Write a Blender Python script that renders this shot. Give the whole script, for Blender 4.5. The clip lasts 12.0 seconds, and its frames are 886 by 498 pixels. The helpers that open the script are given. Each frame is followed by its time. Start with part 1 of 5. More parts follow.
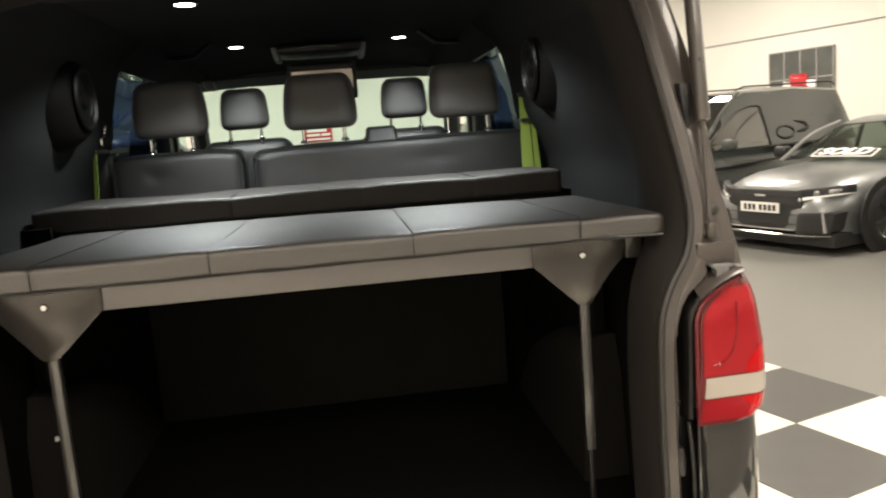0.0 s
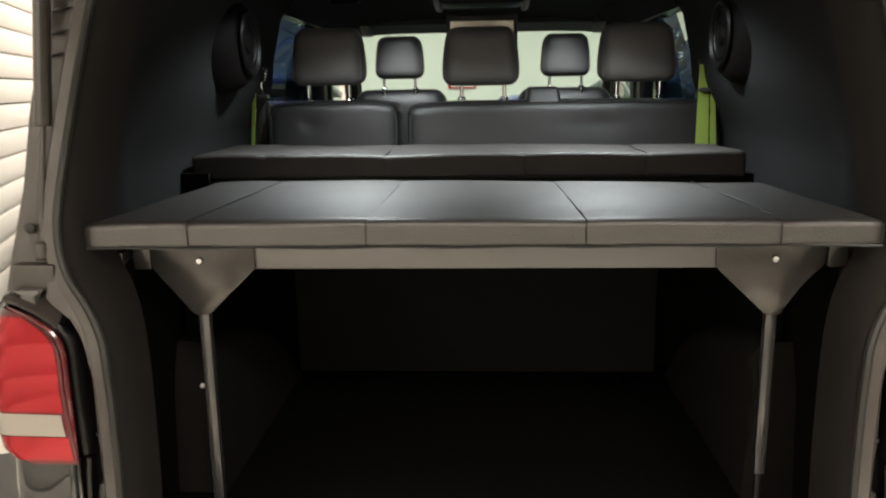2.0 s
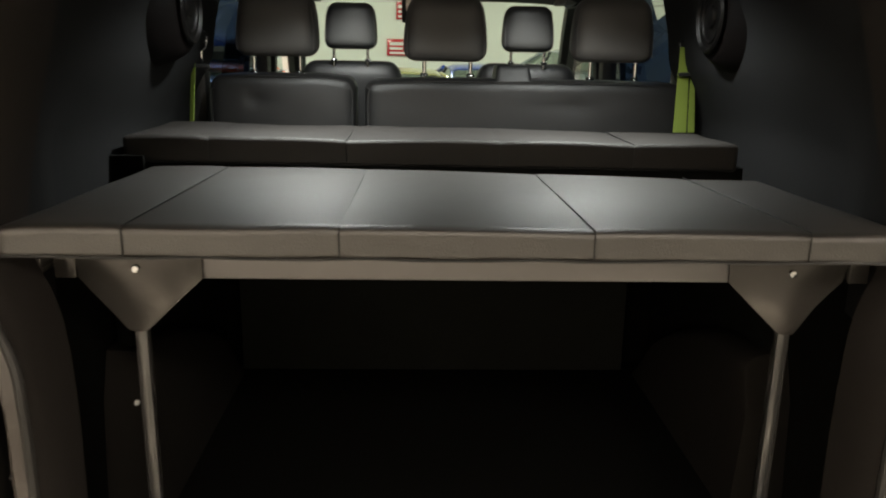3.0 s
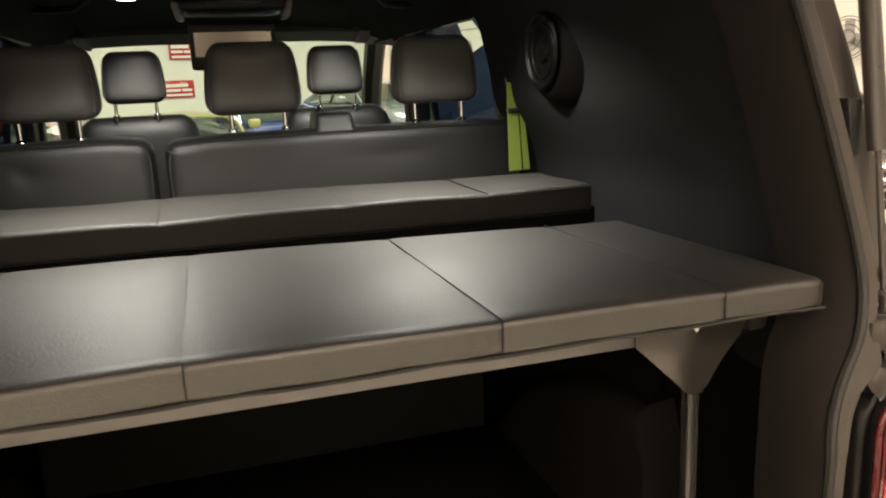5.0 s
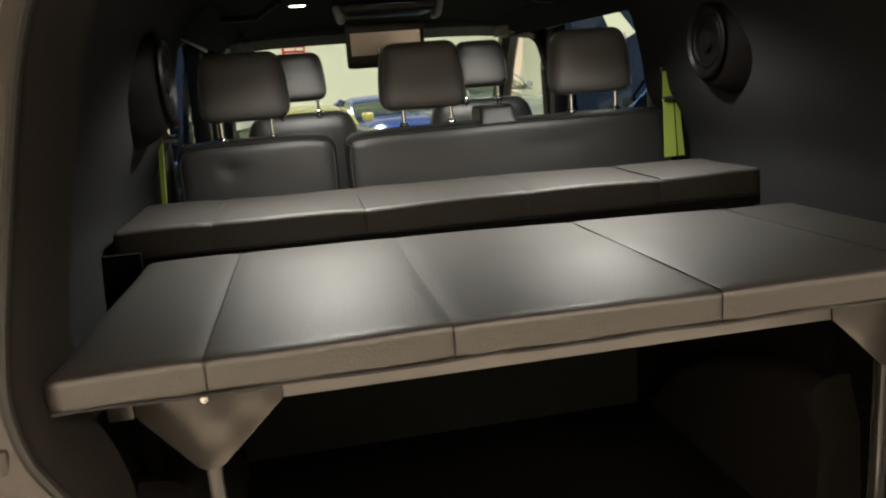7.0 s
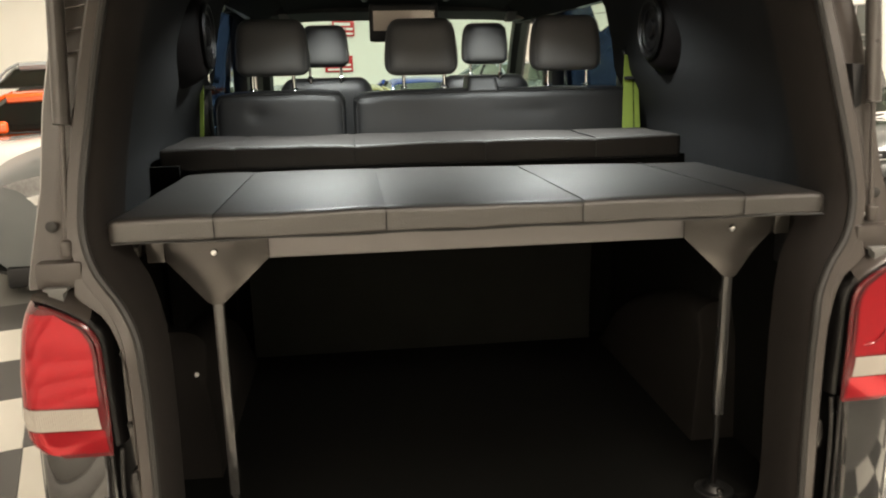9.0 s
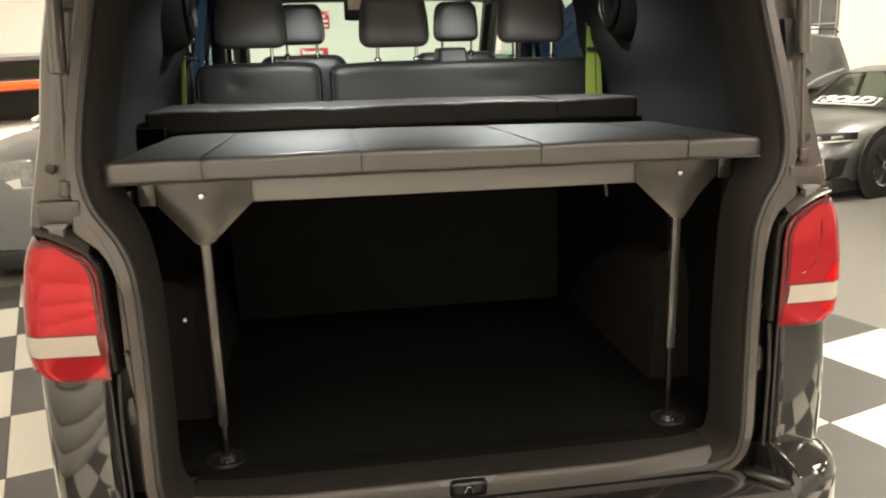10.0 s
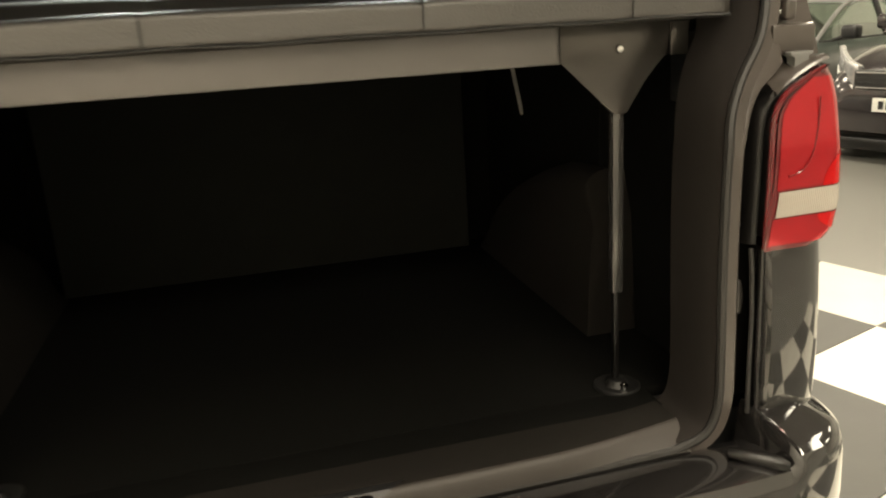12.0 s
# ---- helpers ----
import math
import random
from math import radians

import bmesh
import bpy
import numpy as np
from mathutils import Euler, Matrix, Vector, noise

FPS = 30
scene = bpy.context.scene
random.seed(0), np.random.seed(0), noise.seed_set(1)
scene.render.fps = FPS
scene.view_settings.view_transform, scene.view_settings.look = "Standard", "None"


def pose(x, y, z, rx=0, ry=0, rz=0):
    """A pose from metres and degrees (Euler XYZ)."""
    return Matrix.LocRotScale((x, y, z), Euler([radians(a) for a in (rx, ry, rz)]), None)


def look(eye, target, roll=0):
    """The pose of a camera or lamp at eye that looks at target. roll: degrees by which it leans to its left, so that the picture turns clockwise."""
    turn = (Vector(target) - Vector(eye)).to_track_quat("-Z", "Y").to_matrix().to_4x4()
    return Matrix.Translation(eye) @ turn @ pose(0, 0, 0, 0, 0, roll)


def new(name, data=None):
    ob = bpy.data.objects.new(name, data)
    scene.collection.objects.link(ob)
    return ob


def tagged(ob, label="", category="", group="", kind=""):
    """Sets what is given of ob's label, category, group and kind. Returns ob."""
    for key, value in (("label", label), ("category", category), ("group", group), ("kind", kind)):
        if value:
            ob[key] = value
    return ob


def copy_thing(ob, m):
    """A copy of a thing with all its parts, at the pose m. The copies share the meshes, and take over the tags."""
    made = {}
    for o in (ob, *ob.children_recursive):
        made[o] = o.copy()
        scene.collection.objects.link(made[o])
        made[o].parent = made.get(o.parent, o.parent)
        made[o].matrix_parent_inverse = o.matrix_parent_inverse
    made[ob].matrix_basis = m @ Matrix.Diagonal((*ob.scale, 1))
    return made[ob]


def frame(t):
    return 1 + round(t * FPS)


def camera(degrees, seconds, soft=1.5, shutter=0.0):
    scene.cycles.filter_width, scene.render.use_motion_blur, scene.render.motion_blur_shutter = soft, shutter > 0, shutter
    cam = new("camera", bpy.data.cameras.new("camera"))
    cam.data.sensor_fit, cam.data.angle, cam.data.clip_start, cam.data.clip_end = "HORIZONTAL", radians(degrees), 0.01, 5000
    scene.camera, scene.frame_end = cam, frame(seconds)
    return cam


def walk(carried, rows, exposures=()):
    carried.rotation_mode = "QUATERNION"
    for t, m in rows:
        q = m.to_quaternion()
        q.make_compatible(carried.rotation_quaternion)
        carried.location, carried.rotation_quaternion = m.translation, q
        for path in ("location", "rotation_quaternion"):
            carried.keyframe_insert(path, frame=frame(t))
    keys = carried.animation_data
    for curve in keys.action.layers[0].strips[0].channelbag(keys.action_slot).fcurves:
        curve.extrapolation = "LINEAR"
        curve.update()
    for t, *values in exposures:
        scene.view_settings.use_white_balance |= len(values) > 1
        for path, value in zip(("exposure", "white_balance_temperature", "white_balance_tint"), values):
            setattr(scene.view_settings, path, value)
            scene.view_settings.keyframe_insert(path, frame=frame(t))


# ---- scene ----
cam = camera(59.5, 12.0, soft=2.0, shutter=0.5)
PATH = [
    (0, (0.071, -1.734, 1.594), (0.301, 0.229, 1.289), -4.4),
    (0.5, (0.073, -1.731, 1.632), (0.175, 0.242, 1.323), -3.9),
    (1, (0.073, -1.72, 1.649), (0.045, 0.253, 1.32), -3.1),
    (1.5, (0.049, -1.686, 1.64), (-0.072, 0.279, 1.289), -2.1),
    (2, (0.004, -1.579, 1.639), (-0.101, 0.375, 1.222), -0.9),
    (2.5, (-0.046, -1.474, 1.641), (-0.074, 0.47, 1.171), 0.3),
    (2.7, (-0.091, -1.43, 1.653), (-0.069, 0.511, 1.17), 0.7),
    (4.3, (-0.104, -1.09, 1.692), (0.196, 0.815, 1.164), -1.0),
    (4.5, (-0.114, -1.079, 1.704), (0.333, 0.801, 1.19), -1.3),
    (5, (-0.173, -1.079, 1.714), (0.396, 0.789, 1.282), -2.5),
    (5.5, (-0.245, -1.096, 1.704), (0.248, 0.793, 1.271), -3.4),
    (6, (-0.307, -1.1, 1.71), (0.113, 0.801, 1.253), -3.9),
    (6.5, (-0.362, -1.12, 1.732), (-0.014, 0.795, 1.273), -5.2),
    (7, (-0.406, -1.173, 1.74), (-0.08, 0.75, 1.297), -4.4),
    (7.2, (-0.414, -1.21, 1.734), (-0.095, 0.717, 1.303), -3.2),
    (8.8, (-0.281, -1.653, 1.677), (-0.073, 0.281, 1.21), -1.2),
    (9, (-0.286, -1.708, 1.673), (-0.065, 0.225, 1.207), -1.2),
    (9.5, (-0.29, -1.83, 1.637), (-0.041, 0.1, 1.174), -1.5),
    (10, (-0.293, -1.882, 1.583), (-0.017, 0.04, 1.105), -1.5),
    (10.5, (-0.303, -1.88, 1.573), (-0.022, 0.037, 1.075), -1.4),
    (11, (-0.3, -1.807, 1.538), (0.004, 0.099, 1.016), -2.1),
    (11.5, (-0.231, -1.61, 1.444), (0.163, 0.267, 0.877), -3.0),
    (12, (-0.103, -1.355, 1.351), (0.366, 0.505, 0.785), -3.5),
]
walk(cam, [(t, look(eye, target, roll)) for t, eye, target, roll in PATH],
     exposures=[(0, -0.12, 6650, 10), (1.5, -0.08, 6450, 10), (2.2, -0.35, 6500, 10), (2.7, -0.6, 6700, 10), (4.3, -0.28, 7550, 14), (5.6, -0.15, 7500, 14), (7.2, -0.2, 7400, 14), (8.8, -0.1, 6800, 10), (9.6, 0.05, 6850, 10), (10.8, 0.1, 6900, 10), (11.4, -0.3, 7100, 8), (12.0, -0.2, 7150, 5)])
# ---------------------------------------------------------------- world and large lights
COS, SIN = math.cos(radians(18.5)), math.sin(radians(18.5))


def uv(u, v, z=0.0):
    """Showroom axes (turned 18.5 degrees against the van) to the world."""
    return Vector((COS * u - SIN * v, SIN * u + COS * v, z))


world = bpy.data.worlds.new("showroom_world")
scene.world = world
world.use_nodes = True
world.node_tree.nodes["Background"].inputs[0].default_value = (1.0, 0.93, 0.82, 1)
world.node_tree.nodes["Background"].inputs[1].default_value = 0.02


# ---------------------------------------------------------------- materials
def material(name, color, rough=0.5, metal=0.0, vary=0.15, scale=8.0, bump=0.0, bump_scale=200.0, coat=0.0,
             wear=0.0, emit=None, emit_strength=0.0, rough_vary=0.1, spec=0.5):
    m = bpy.data.materials.new(name)
    m.use_nodes = True
    nt = m.node_tree
    b = nt.nodes["Principled BSDF"]
    b.inputs["Metallic"].default_value = metal
    b.inputs["Coat Weight"].default_value = coat
    b.inputs["Coat Roughness"].default_value = 0.03
    b.inputs["Specular IOR Level"].default_value = spec
    tc = nt.nodes.new("ShaderNodeTexCoord")
    n1 = nt.nodes.new("ShaderNodeTexNoise")
    n1.inputs["Scale"].default_value = scale
    n1.inputs["Detail"].default_value = 6
    n2 = nt.nodes.new("ShaderNodeTexNoise")
    n2.inputs["Scale"].default_value = bump_scale
    n2.inputs["Detail"].default_value = 3
    info = nt.nodes.new("ShaderNodeObjectInfo")
    for n in (n1, n2):
        nt.links.new(tc.outputs["Object"], n.inputs["Vector"])
    add = nt.nodes.new("ShaderNodeMath")
    add.operation = "MULTIPLY_ADD"
    add.inputs[1].default_value = 0.7
    mul = nt.nodes.new("ShaderNodeMath")
    mul.operation = "MULTIPLY_ADD"
    mul.inputs[1].default_value = 0.18
    mul.inputs[2].default_value = 0.06
    nt.links.new(info.outputs["Random"], mul.inputs[0])
    nt.links.new(n1.outputs["Fac"], add.inputs[0])
    nt.links.new(mul.outputs[0], add.inputs[2])
    ramp = nt.nodes.new("ShaderNodeMix")
    ramp.data_type = "RGBA"
    dark = [c * (1 - vary) for c in color]
    light = [min(1, c * (1 + vary)) for c in color]
    ramp.inputs[6].default_value = (*dark, 1)
    ramp.inputs[7].default_value = (*light, 1)
    nt.links.new(add.outputs[0], ramp.inputs[0])
    out = ramp.outputs[2]
    if wear > 0:
        w = nt.nodes.new("ShaderNodeMix")
        w.data_type = "RGBA"
        w.blend_type = "MULTIPLY"
        w.inputs[0].default_value = wear
        nt.links.new(out, w.inputs[6])
        nt.links.new(n2.outputs["Color"], w.inputs[7])
        out = w.outputs[2]
    nt.links.new(out, b.inputs["Base Color"])
    r = nt.nodes.new("ShaderNodeMapRange")
    r.inputs[3].default_value = max(0.0, rough - rough_vary * rough)
    r.inputs[4].default_value = min(1.0, rough + rough_vary * rough)
    nt.links.new(n1.outputs["Fac"], r.inputs[0])
    nt.links.new(r.outputs[0], b.inputs["Roughness"])
    if bump > 0:
        bp = nt.nodes.new("ShaderNodeBump")
        bp.inputs["Strength"].default_value = bump
        bp.inputs["Distance"].default_value = 0.002
        nt.links.new(n2.outputs["Fac"], bp.inputs["Height"])
        nt.links.new(bp.outputs[0], b.inputs["Normal"])
    if emit:
        b.inputs["Emission Color"].default_value = (*emit, 1)
        b.inputs["Emission Strength"].default_value = emit_strength
    return m


PAINT = material("black_paint", (0.014, 0.013, 0.013), 0.08, coat=1.0, vary=0.1, rough_vary=0.3)
FLANGE = material("satin_black_paint", (0.056, 0.0475, 0.0425), 0.3, coat=0.3, vary=0.15, scale=14)
TRIM = material("pillar_trim_cloth", (0.0158, 0.0131, 0.0119), 0.9, bump=0.5, bump_scale=900, vary=0.2, spec=0.25)
STRUTPAINT = material("strut_paint", (0.05, 0.044, 0.040), 0.28, coat=0.4, vary=0.1)
RUBBER = material("seal_rubber", (0.02, 0.019, 0.018), 0.5, vary=0.2)
CARPET = material("lining_carpet", (0.019, 0.0197, 0.021), 1.0, bump=0.9, bump_scale=700, wear=0.35, vary=0.2, spec=0.2)
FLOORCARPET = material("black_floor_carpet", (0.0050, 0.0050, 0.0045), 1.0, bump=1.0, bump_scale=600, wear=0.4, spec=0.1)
BULKBOARD = material("dull_black_board", (0.018, 0.0184, 0.0163), 1.0, bump=0.3, vary=0.3, spec=0.1)
GLOSSBLACK = material("gloss_black_rubber", (0.004, 0.0036, 0.0036), 0.38, spec=0.4, vary=0.2)
BLACKBOARD = material("black_board", (0.0112, 0.0113, 0.0106), 1.0, bump=0.3, vary=0.3, spec=0.05)
LEATHERETTE = material("mattress_leatherette", (0.0195, 0.0158, 0.0132), 0.45, spec=1.0, coat=0.32, bump=0.5, bump_scale=260, vary=0.12, scale=3, rough_vary=0.2)
LEATHERETTE.node_tree.nodes["Principled BSDF"].inputs["Coat Roughness"].default_value = 0.48
LEATHERETTE.node_tree.nodes["Principled BSDF"].inputs["Coat IOR"].default_value = 1.85
CUSHIONLEATHER = material("cushion_leatherette", (0.0175, 0.0145, 0.0128), 0.64, bump=0.35, bump_scale=420, vary=0.15, scale=5)
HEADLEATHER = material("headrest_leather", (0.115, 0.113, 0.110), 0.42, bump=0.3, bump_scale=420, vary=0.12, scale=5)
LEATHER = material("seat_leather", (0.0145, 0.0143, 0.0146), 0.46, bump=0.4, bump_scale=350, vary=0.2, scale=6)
STEEL = material("grey_coated_steel", (0.21, 0.20, 0.20), 0.42, metal=0.5, vary=0.1)
GUSSET = material("dark_coated_steel", (0.085, 0.079, 0.074), 0.20, metal=0.6, vary=0.2, scale=14, bump=0.15, bump_scale=24)
STITCH = material("grey_stitching", (0.16, 0.155, 0.15), 0.7, vary=0.1)
CHROME = material("chrome", (0.75, 0.75, 0.75), 0.12, metal=1.0, vary=0.04)
PLASTIC = material("black_plastic", (0.018, 0.018, 0.019), 0.45, vary=0.2, bump=0.15, bump_scale=500)
SOCKET = material("socket_plastic", (0.010, 0.010, 0.010), 0.5, vary=0.2)
SPEAKERCLOTH = material("speaker_grille", (0.0030, 0.0027, 0.0027), 0.34, bump=0.5, bump_scale=500, vary=0.3, spec=0.2)
PODVINYL = material("pod_vinyl", (0.0036, 0.0026, 0.0025), 0.6, spec=0.08, bump=0.3, bump_scale=300)
REDLENS = material("red_lens", (0.42, 0.012, 0.020), 0.10, metal=0.55, coat=0.25, vary=0.15, scale=16, spec=0.5, bump=0.02, bump_scale=22)
REDPURE = material("pure_red_lens", (0.40, 0.0, 0.002), 0.16, coat=0.15, spec=0.3, vary=0.12, scale=20)
REDDARK = material("dark_red_lens", (0.17, 0.008, 0.012), 0.2, coat=0.4, vary=0.2)
REDDEEP = material("deep_red_lens", (0.10, 0.006, 0.009), 0.16, coat=0.4, vary=0.3, scale=30)
DARKSATIN = material("dark_satin_body", (0.022, 0.0195, 0.018), 0.28, coat=0.3, vary=0.15)
WHITELENS = material("clear_ribbed_lens", (0.46, 0.42, 0.37), 0.2, coat=0.5, vary=0.05)
ribs = WHITELENS.node_tree.nodes.new("ShaderNodeTexWave")
ribs.inputs["Scale"].default_value = 75.0
ribs.inputs["Distortion"].default_value = 0.6
rib_bump = WHITELENS.node_tree.nodes.new("ShaderNodeBump")
rib_bump.inputs["Strength"].default_value = 0.7
rib_bump.inputs["Distance"].default_value = 0.003
WHITELENS.node_tree.links.new(WHITELENS.node_tree.nodes["Texture Coordinate"].outputs["Object"], ribs.inputs["Vector"])
WHITELENS.node_tree.links.new(ribs.outputs["Fac"], rib_bump.inputs["Height"])
WHITELENS.node_tree.links.new(rib_bump.outputs[0], WHITELENS.node_tree.nodes["Principled BSDF"].inputs["Normal"])
GREENBELT = material("lime_webbing", (0.23, 0.31, 0.055), 0.7, bump=0.5, bump_scale=500, vary=0.1)
# the room's tan reflection is put into the screen's base colour
SCREEN = material("monitor_glass_tan_reflection", (0.42, 0.38, 0.34), 0.28, metal=0.85, coat=1.0, vary=0.05)
GREYTRIM = material("pale_grey_plastic", (0.35, 0.34, 0.33), 0.45, vary=0.1)
WALLWHITE = material("white_wall_paint", (0.84, 0.83, 0.77), 0.75, vary=0.05, scale=1.2, bump=0.15, bump_scale=60)
SLATWHITE = material("white_door_panel", (0.82, 0.80, 0.75), 0.45, vary=0.04, scale=2)
JOINTDARK = material("door_joint_shadow_gap", (0.05, 0.048, 0.045), 0.8)
CEILINGGREY = material("ceiling_grey", (0.45, 0.44, 0.42), 0.9, vary=0.1, scale=1)
TILEWHITE = material("white_floor_tile", (0.80, 0.78, 0.70), 0.22, vary=0.06, scale=5, bump=0.05)
TILEDARK = material("charcoal_floor_tile", (0.085, 0.085, 0.08), 0.42, spec=0.3, vary=0.25, scale=5, bump=0.05)
FLOORGREY = material("grey_resin_floor", (0.20, 0.20, 0.185), 0.3, vary=0.12, scale=1.6)
# mottled reflections on the wall window are painted as pale, uneven tone
REFLECTPANE = material("painted_reflection_pane", (0.10, 0.108, 0.10), 0.12, vary=0.7, scale=3)
TYRE = material("tyre_rubber", (0.015, 0.015, 0.015), 0.8, bump=0.3, vary=0.2)
RIMMETAL = material("machined_alloy", (0.55, 0.55, 0.55), 0.25, metal=1.0, vary=0.1)
RIMDARK = material("dark_alloy", (0.03, 0.03, 0.03), 0.35, metal=0.5)
PLATEWHITE = material("number_plate", (0.78, 0.78, 0.74), 0.4, vary=0.03)
PLATEDARK = material("plate_print", (0.02, 0.02, 0.02), 0.5)
SATINGREY = material("satin_grey_trim", (0.15, 0.15, 0.145), 0.5, vary=0.08)
STICKER = material("white_sticker", (0.85, 0.85, 0.83), 0.5, vary=0.02)
LAMPGLASS = material("headlamp_glass", (0.40, 0.40, 0.405), 0.24, metal=0.5, coat=0.4, vary=0.7, scale=25)
SILL = material("sill_plastic", (0.035, 0.0305, 0.0275), 0.5, bump=0.3, bump_scale=700, vary=0.12)
ARCHCARPET = material("arch_carpet", (0.019, 0.0170, 0.0155), 1.0, bump=0.9, bump_scale=600, wear=0.3, spec=0.1)
LEGSTEEL = material("leg_steel", (0.11, 0.108, 0.106), 0.2, metal=0.7, vary=0.3, scale=6)
LED = material("spot_light_emitter", (0.9, 0.9, 0.9), 0.4, emit=(0.92, 0.96, 1.0), emit_strength=14)
PANELGLOW = material("panel_diffuser", (0.9, 0.9, 0.9), 0.5, emit=(1.0, 0.93, 0.82), emit_strength=7)


def glass(name, tint, rough=0.0, mirror=0.04):
    m = bpy.data.materials.new(name)
    m.use_nodes = True
    nt = m.node_tree
    nt.nodes.remove(nt.nodes["Principled BSDF"])
    t = nt.nodes.new("ShaderNodeBsdfTransparent")
    t.inputs[0].default_value = (*tint, 1)
    g = nt.nodes.new("ShaderNodeBsdfGlossy")
    g.inputs["Roughness"].default_value = rough
    lw = nt.nodes.new("ShaderNodeLayerWeight")
    lw.inputs[0].default_value = 0.5
    pw = nt.nodes.new("ShaderNodeMath")
    pw.operation = "POWER"
    pw.inputs[1].default_value = 4.0
    nt.links.new(lw.outputs["Facing"], pw.inputs[0])
    f = nt.nodes.new("ShaderNodeMath")
    f.operation = "MULTIPLY_ADD"
    f.inputs[1].default_value = 0.16
    f.inputs[2].default_value = mirror
    nt.links.new(pw.outputs[0], f.inputs[0])
    mx = nt.nodes.new("ShaderNodeMixShader")
    nt.links.new(f.outputs[0], mx.inputs[0])
    nt.links.new(t.outputs[0], mx.inputs[1])
    nt.links.new(g.outputs[0], mx.inputs[2])
    nt.links.new(mx.outputs[0], nt.nodes["Material Output"].inputs[0])
    return m


GLASSCLEAR = glass("windscreen_glass", (0.63, 0.81, 0.77))
GLASSTINT = glass("tinted_glass", (0.012, 0.026, 0.058))
DARKGLASS = glass("dark_car_glass", (0.12, 0.14, 0.12), mirror=0.07)
CARGLASS = glass("car_glass", (0.50, 0.57, 0.52), mirror=0.24)


# ---------------------------------------------------------------- mesh helpers
def finish(name, bm, mat, smooth=True, angle=40):
    bmesh.ops.recalc_face_normals(bm, faces=bm.faces)
    me = bpy.data.meshes.new(name)
    bm.to_mesh(me)
    bm.free()
    for m in (mat if isinstance(mat, (list, tuple)) else [mat]):
        me.materials.append(m)
    if smooth:
        me.polygons.foreach_set("use_smooth", [True] * len(me.polygons))
        me.set_sharp_from_angle(angle=radians(angle))
    return me


def part(name, bm, mat, parent=None, label="", m=None, smooth=True, angle=40):
    ob = new(name, finish(name, bm, mat, smooth, angle))
    if m is not None:
        ob.matrix_basis = m
    if parent is not None:
        ob.parent = parent
    if label:
        tagged(ob, label)
    return ob


def thing(name, label, category, group="", kind="", at=(0, 0, 0), rz=0.0):
    ob = new(name)
    ob.empty_display_size = 0.1
    ob.matrix_basis = pose(*at, 0, 0, rz)
    return tagged(ob, label, category, group, kind)


def place(bm, m, vs=None):
    bmesh.ops.transform(bm, matrix=m, verts=vs or bm.verts[:])
    return bm


def box(x0, x1, y0, y1, z0, z1, bevel=0.0, seg=2, bm=None):
    bm = bm or bmesh.new()
    g = bmesh.ops.create_cube(bm, size=1)
    vs = g["verts"]
    bmesh.ops.transform(bm, verts=vs, matrix=Matrix.Translation(((x0 + x1) / 2, (y0 + y1) / 2, (z0 + z1) / 2)) @ Matrix.Diagonal((x1 - x0, y1 - y0, z1 - z0, 1)))
    if bevel > 0:
        es = list({e for v in vs for e in v.link_edges})
        bmesh.ops.bevel(bm, geom=es, offset=bevel, segments=seg, profile=0.5, affect="EDGES")
    return bm


def rbox(x0, x1, y0, y1, z0, z1, r, n=10, shape=None):
    """Padded box: a gridded cube pulled onto a box with round edges; shape(p, q) may move each vertex (q in -1..1)."""
    bm = bmesh.new()
    bmesh.ops.create_cube(bm, size=2)
    bmesh.ops.subdivide_edges(bm, edges=bm.edges[:], cuts=n, use_grid_fill=True)
    h = Vector(((x1 - x0) / 2, (y1 - y0) / 2, (z1 - z0) / 2))
    c = Vector(((x0 + x1) / 2, (y0 + y1) / 2, (z0 + z1) / 2))
    r = min(r, *h)
    for v in bm.verts:
        q = v.co.copy()
        # crowd the grid towards the round edges
        s = Vector([math.copysign(abs(a) ** 0.6, a) for a in q])
        p = Vector([s[i] * h[i] for i in range(3)])
        inner = Vector([max(-(h[i] - r), min(h[i] - r, p[i])) for i in range(3)])
        d = p - inner
        if d.length > 1e-9:
            p = inner + d.normalized() * r
        p = p + c
        if shape:
            p = shape(p, q)
        v.co = p
    return bm


def tube(points, r, n=8, closed=False, bm=None, up=(0.13, 0.2, 0.97)):
    bm = bm or bmesh.new()
    pts = [Vector(p) for p in points]
    rings = []
    up = Vector(up)
    for i, p in enumerate(pts):
        a = pts[i - 1] if (i > 0 or closed) else p
        b = pts[(i + 1) % len(pts)] if (i < len(pts) - 1 or closed) else p
        d = (b - a).normalized()
        s = d.cross(up)
        if s.length < 0.05:
            s = d.cross(Vector((1, 0, 0)))
        s.normalize()
        t = d.cross(s)
        rr = r[i] if isinstance(r, (list, tuple)) else r
        rings.append([bm.verts.new(p + (s * math.cos(k * math.tau / n) + t * math.sin(k * math.tau / n)) * rr) for k in range(n)])
    for i in range(len(rings) - (0 if closed else 1)):
        A, B = rings[i], rings[(i + 1) % len(rings)]
        for k in range(n):
            bm.faces.new((A[k], A[(k + 1) % n], B[(k + 1) % n], B[k]))
    if not closed:
        bm.faces.new(rings[0])
        bm.faces.new(rings[-1])
    return bm


def loft(rings, closed=False, caps=False, bm=None):
    bm = bm or bmesh.new()
    R = [[bm.verts.new(p) for p in ring] for ring in rings]
    m = len(R[0])
    for a, b in zip(R[:-1], R[1:]):
        for k in range(m if closed else m - 1):
            bm.faces.new((a[k], a[(k + 1) % m], b[(k + 1) % m], b[k]))
    if caps:
        bm.faces.new(R[0])
        bm.faces.new(R[-1])
    return bm


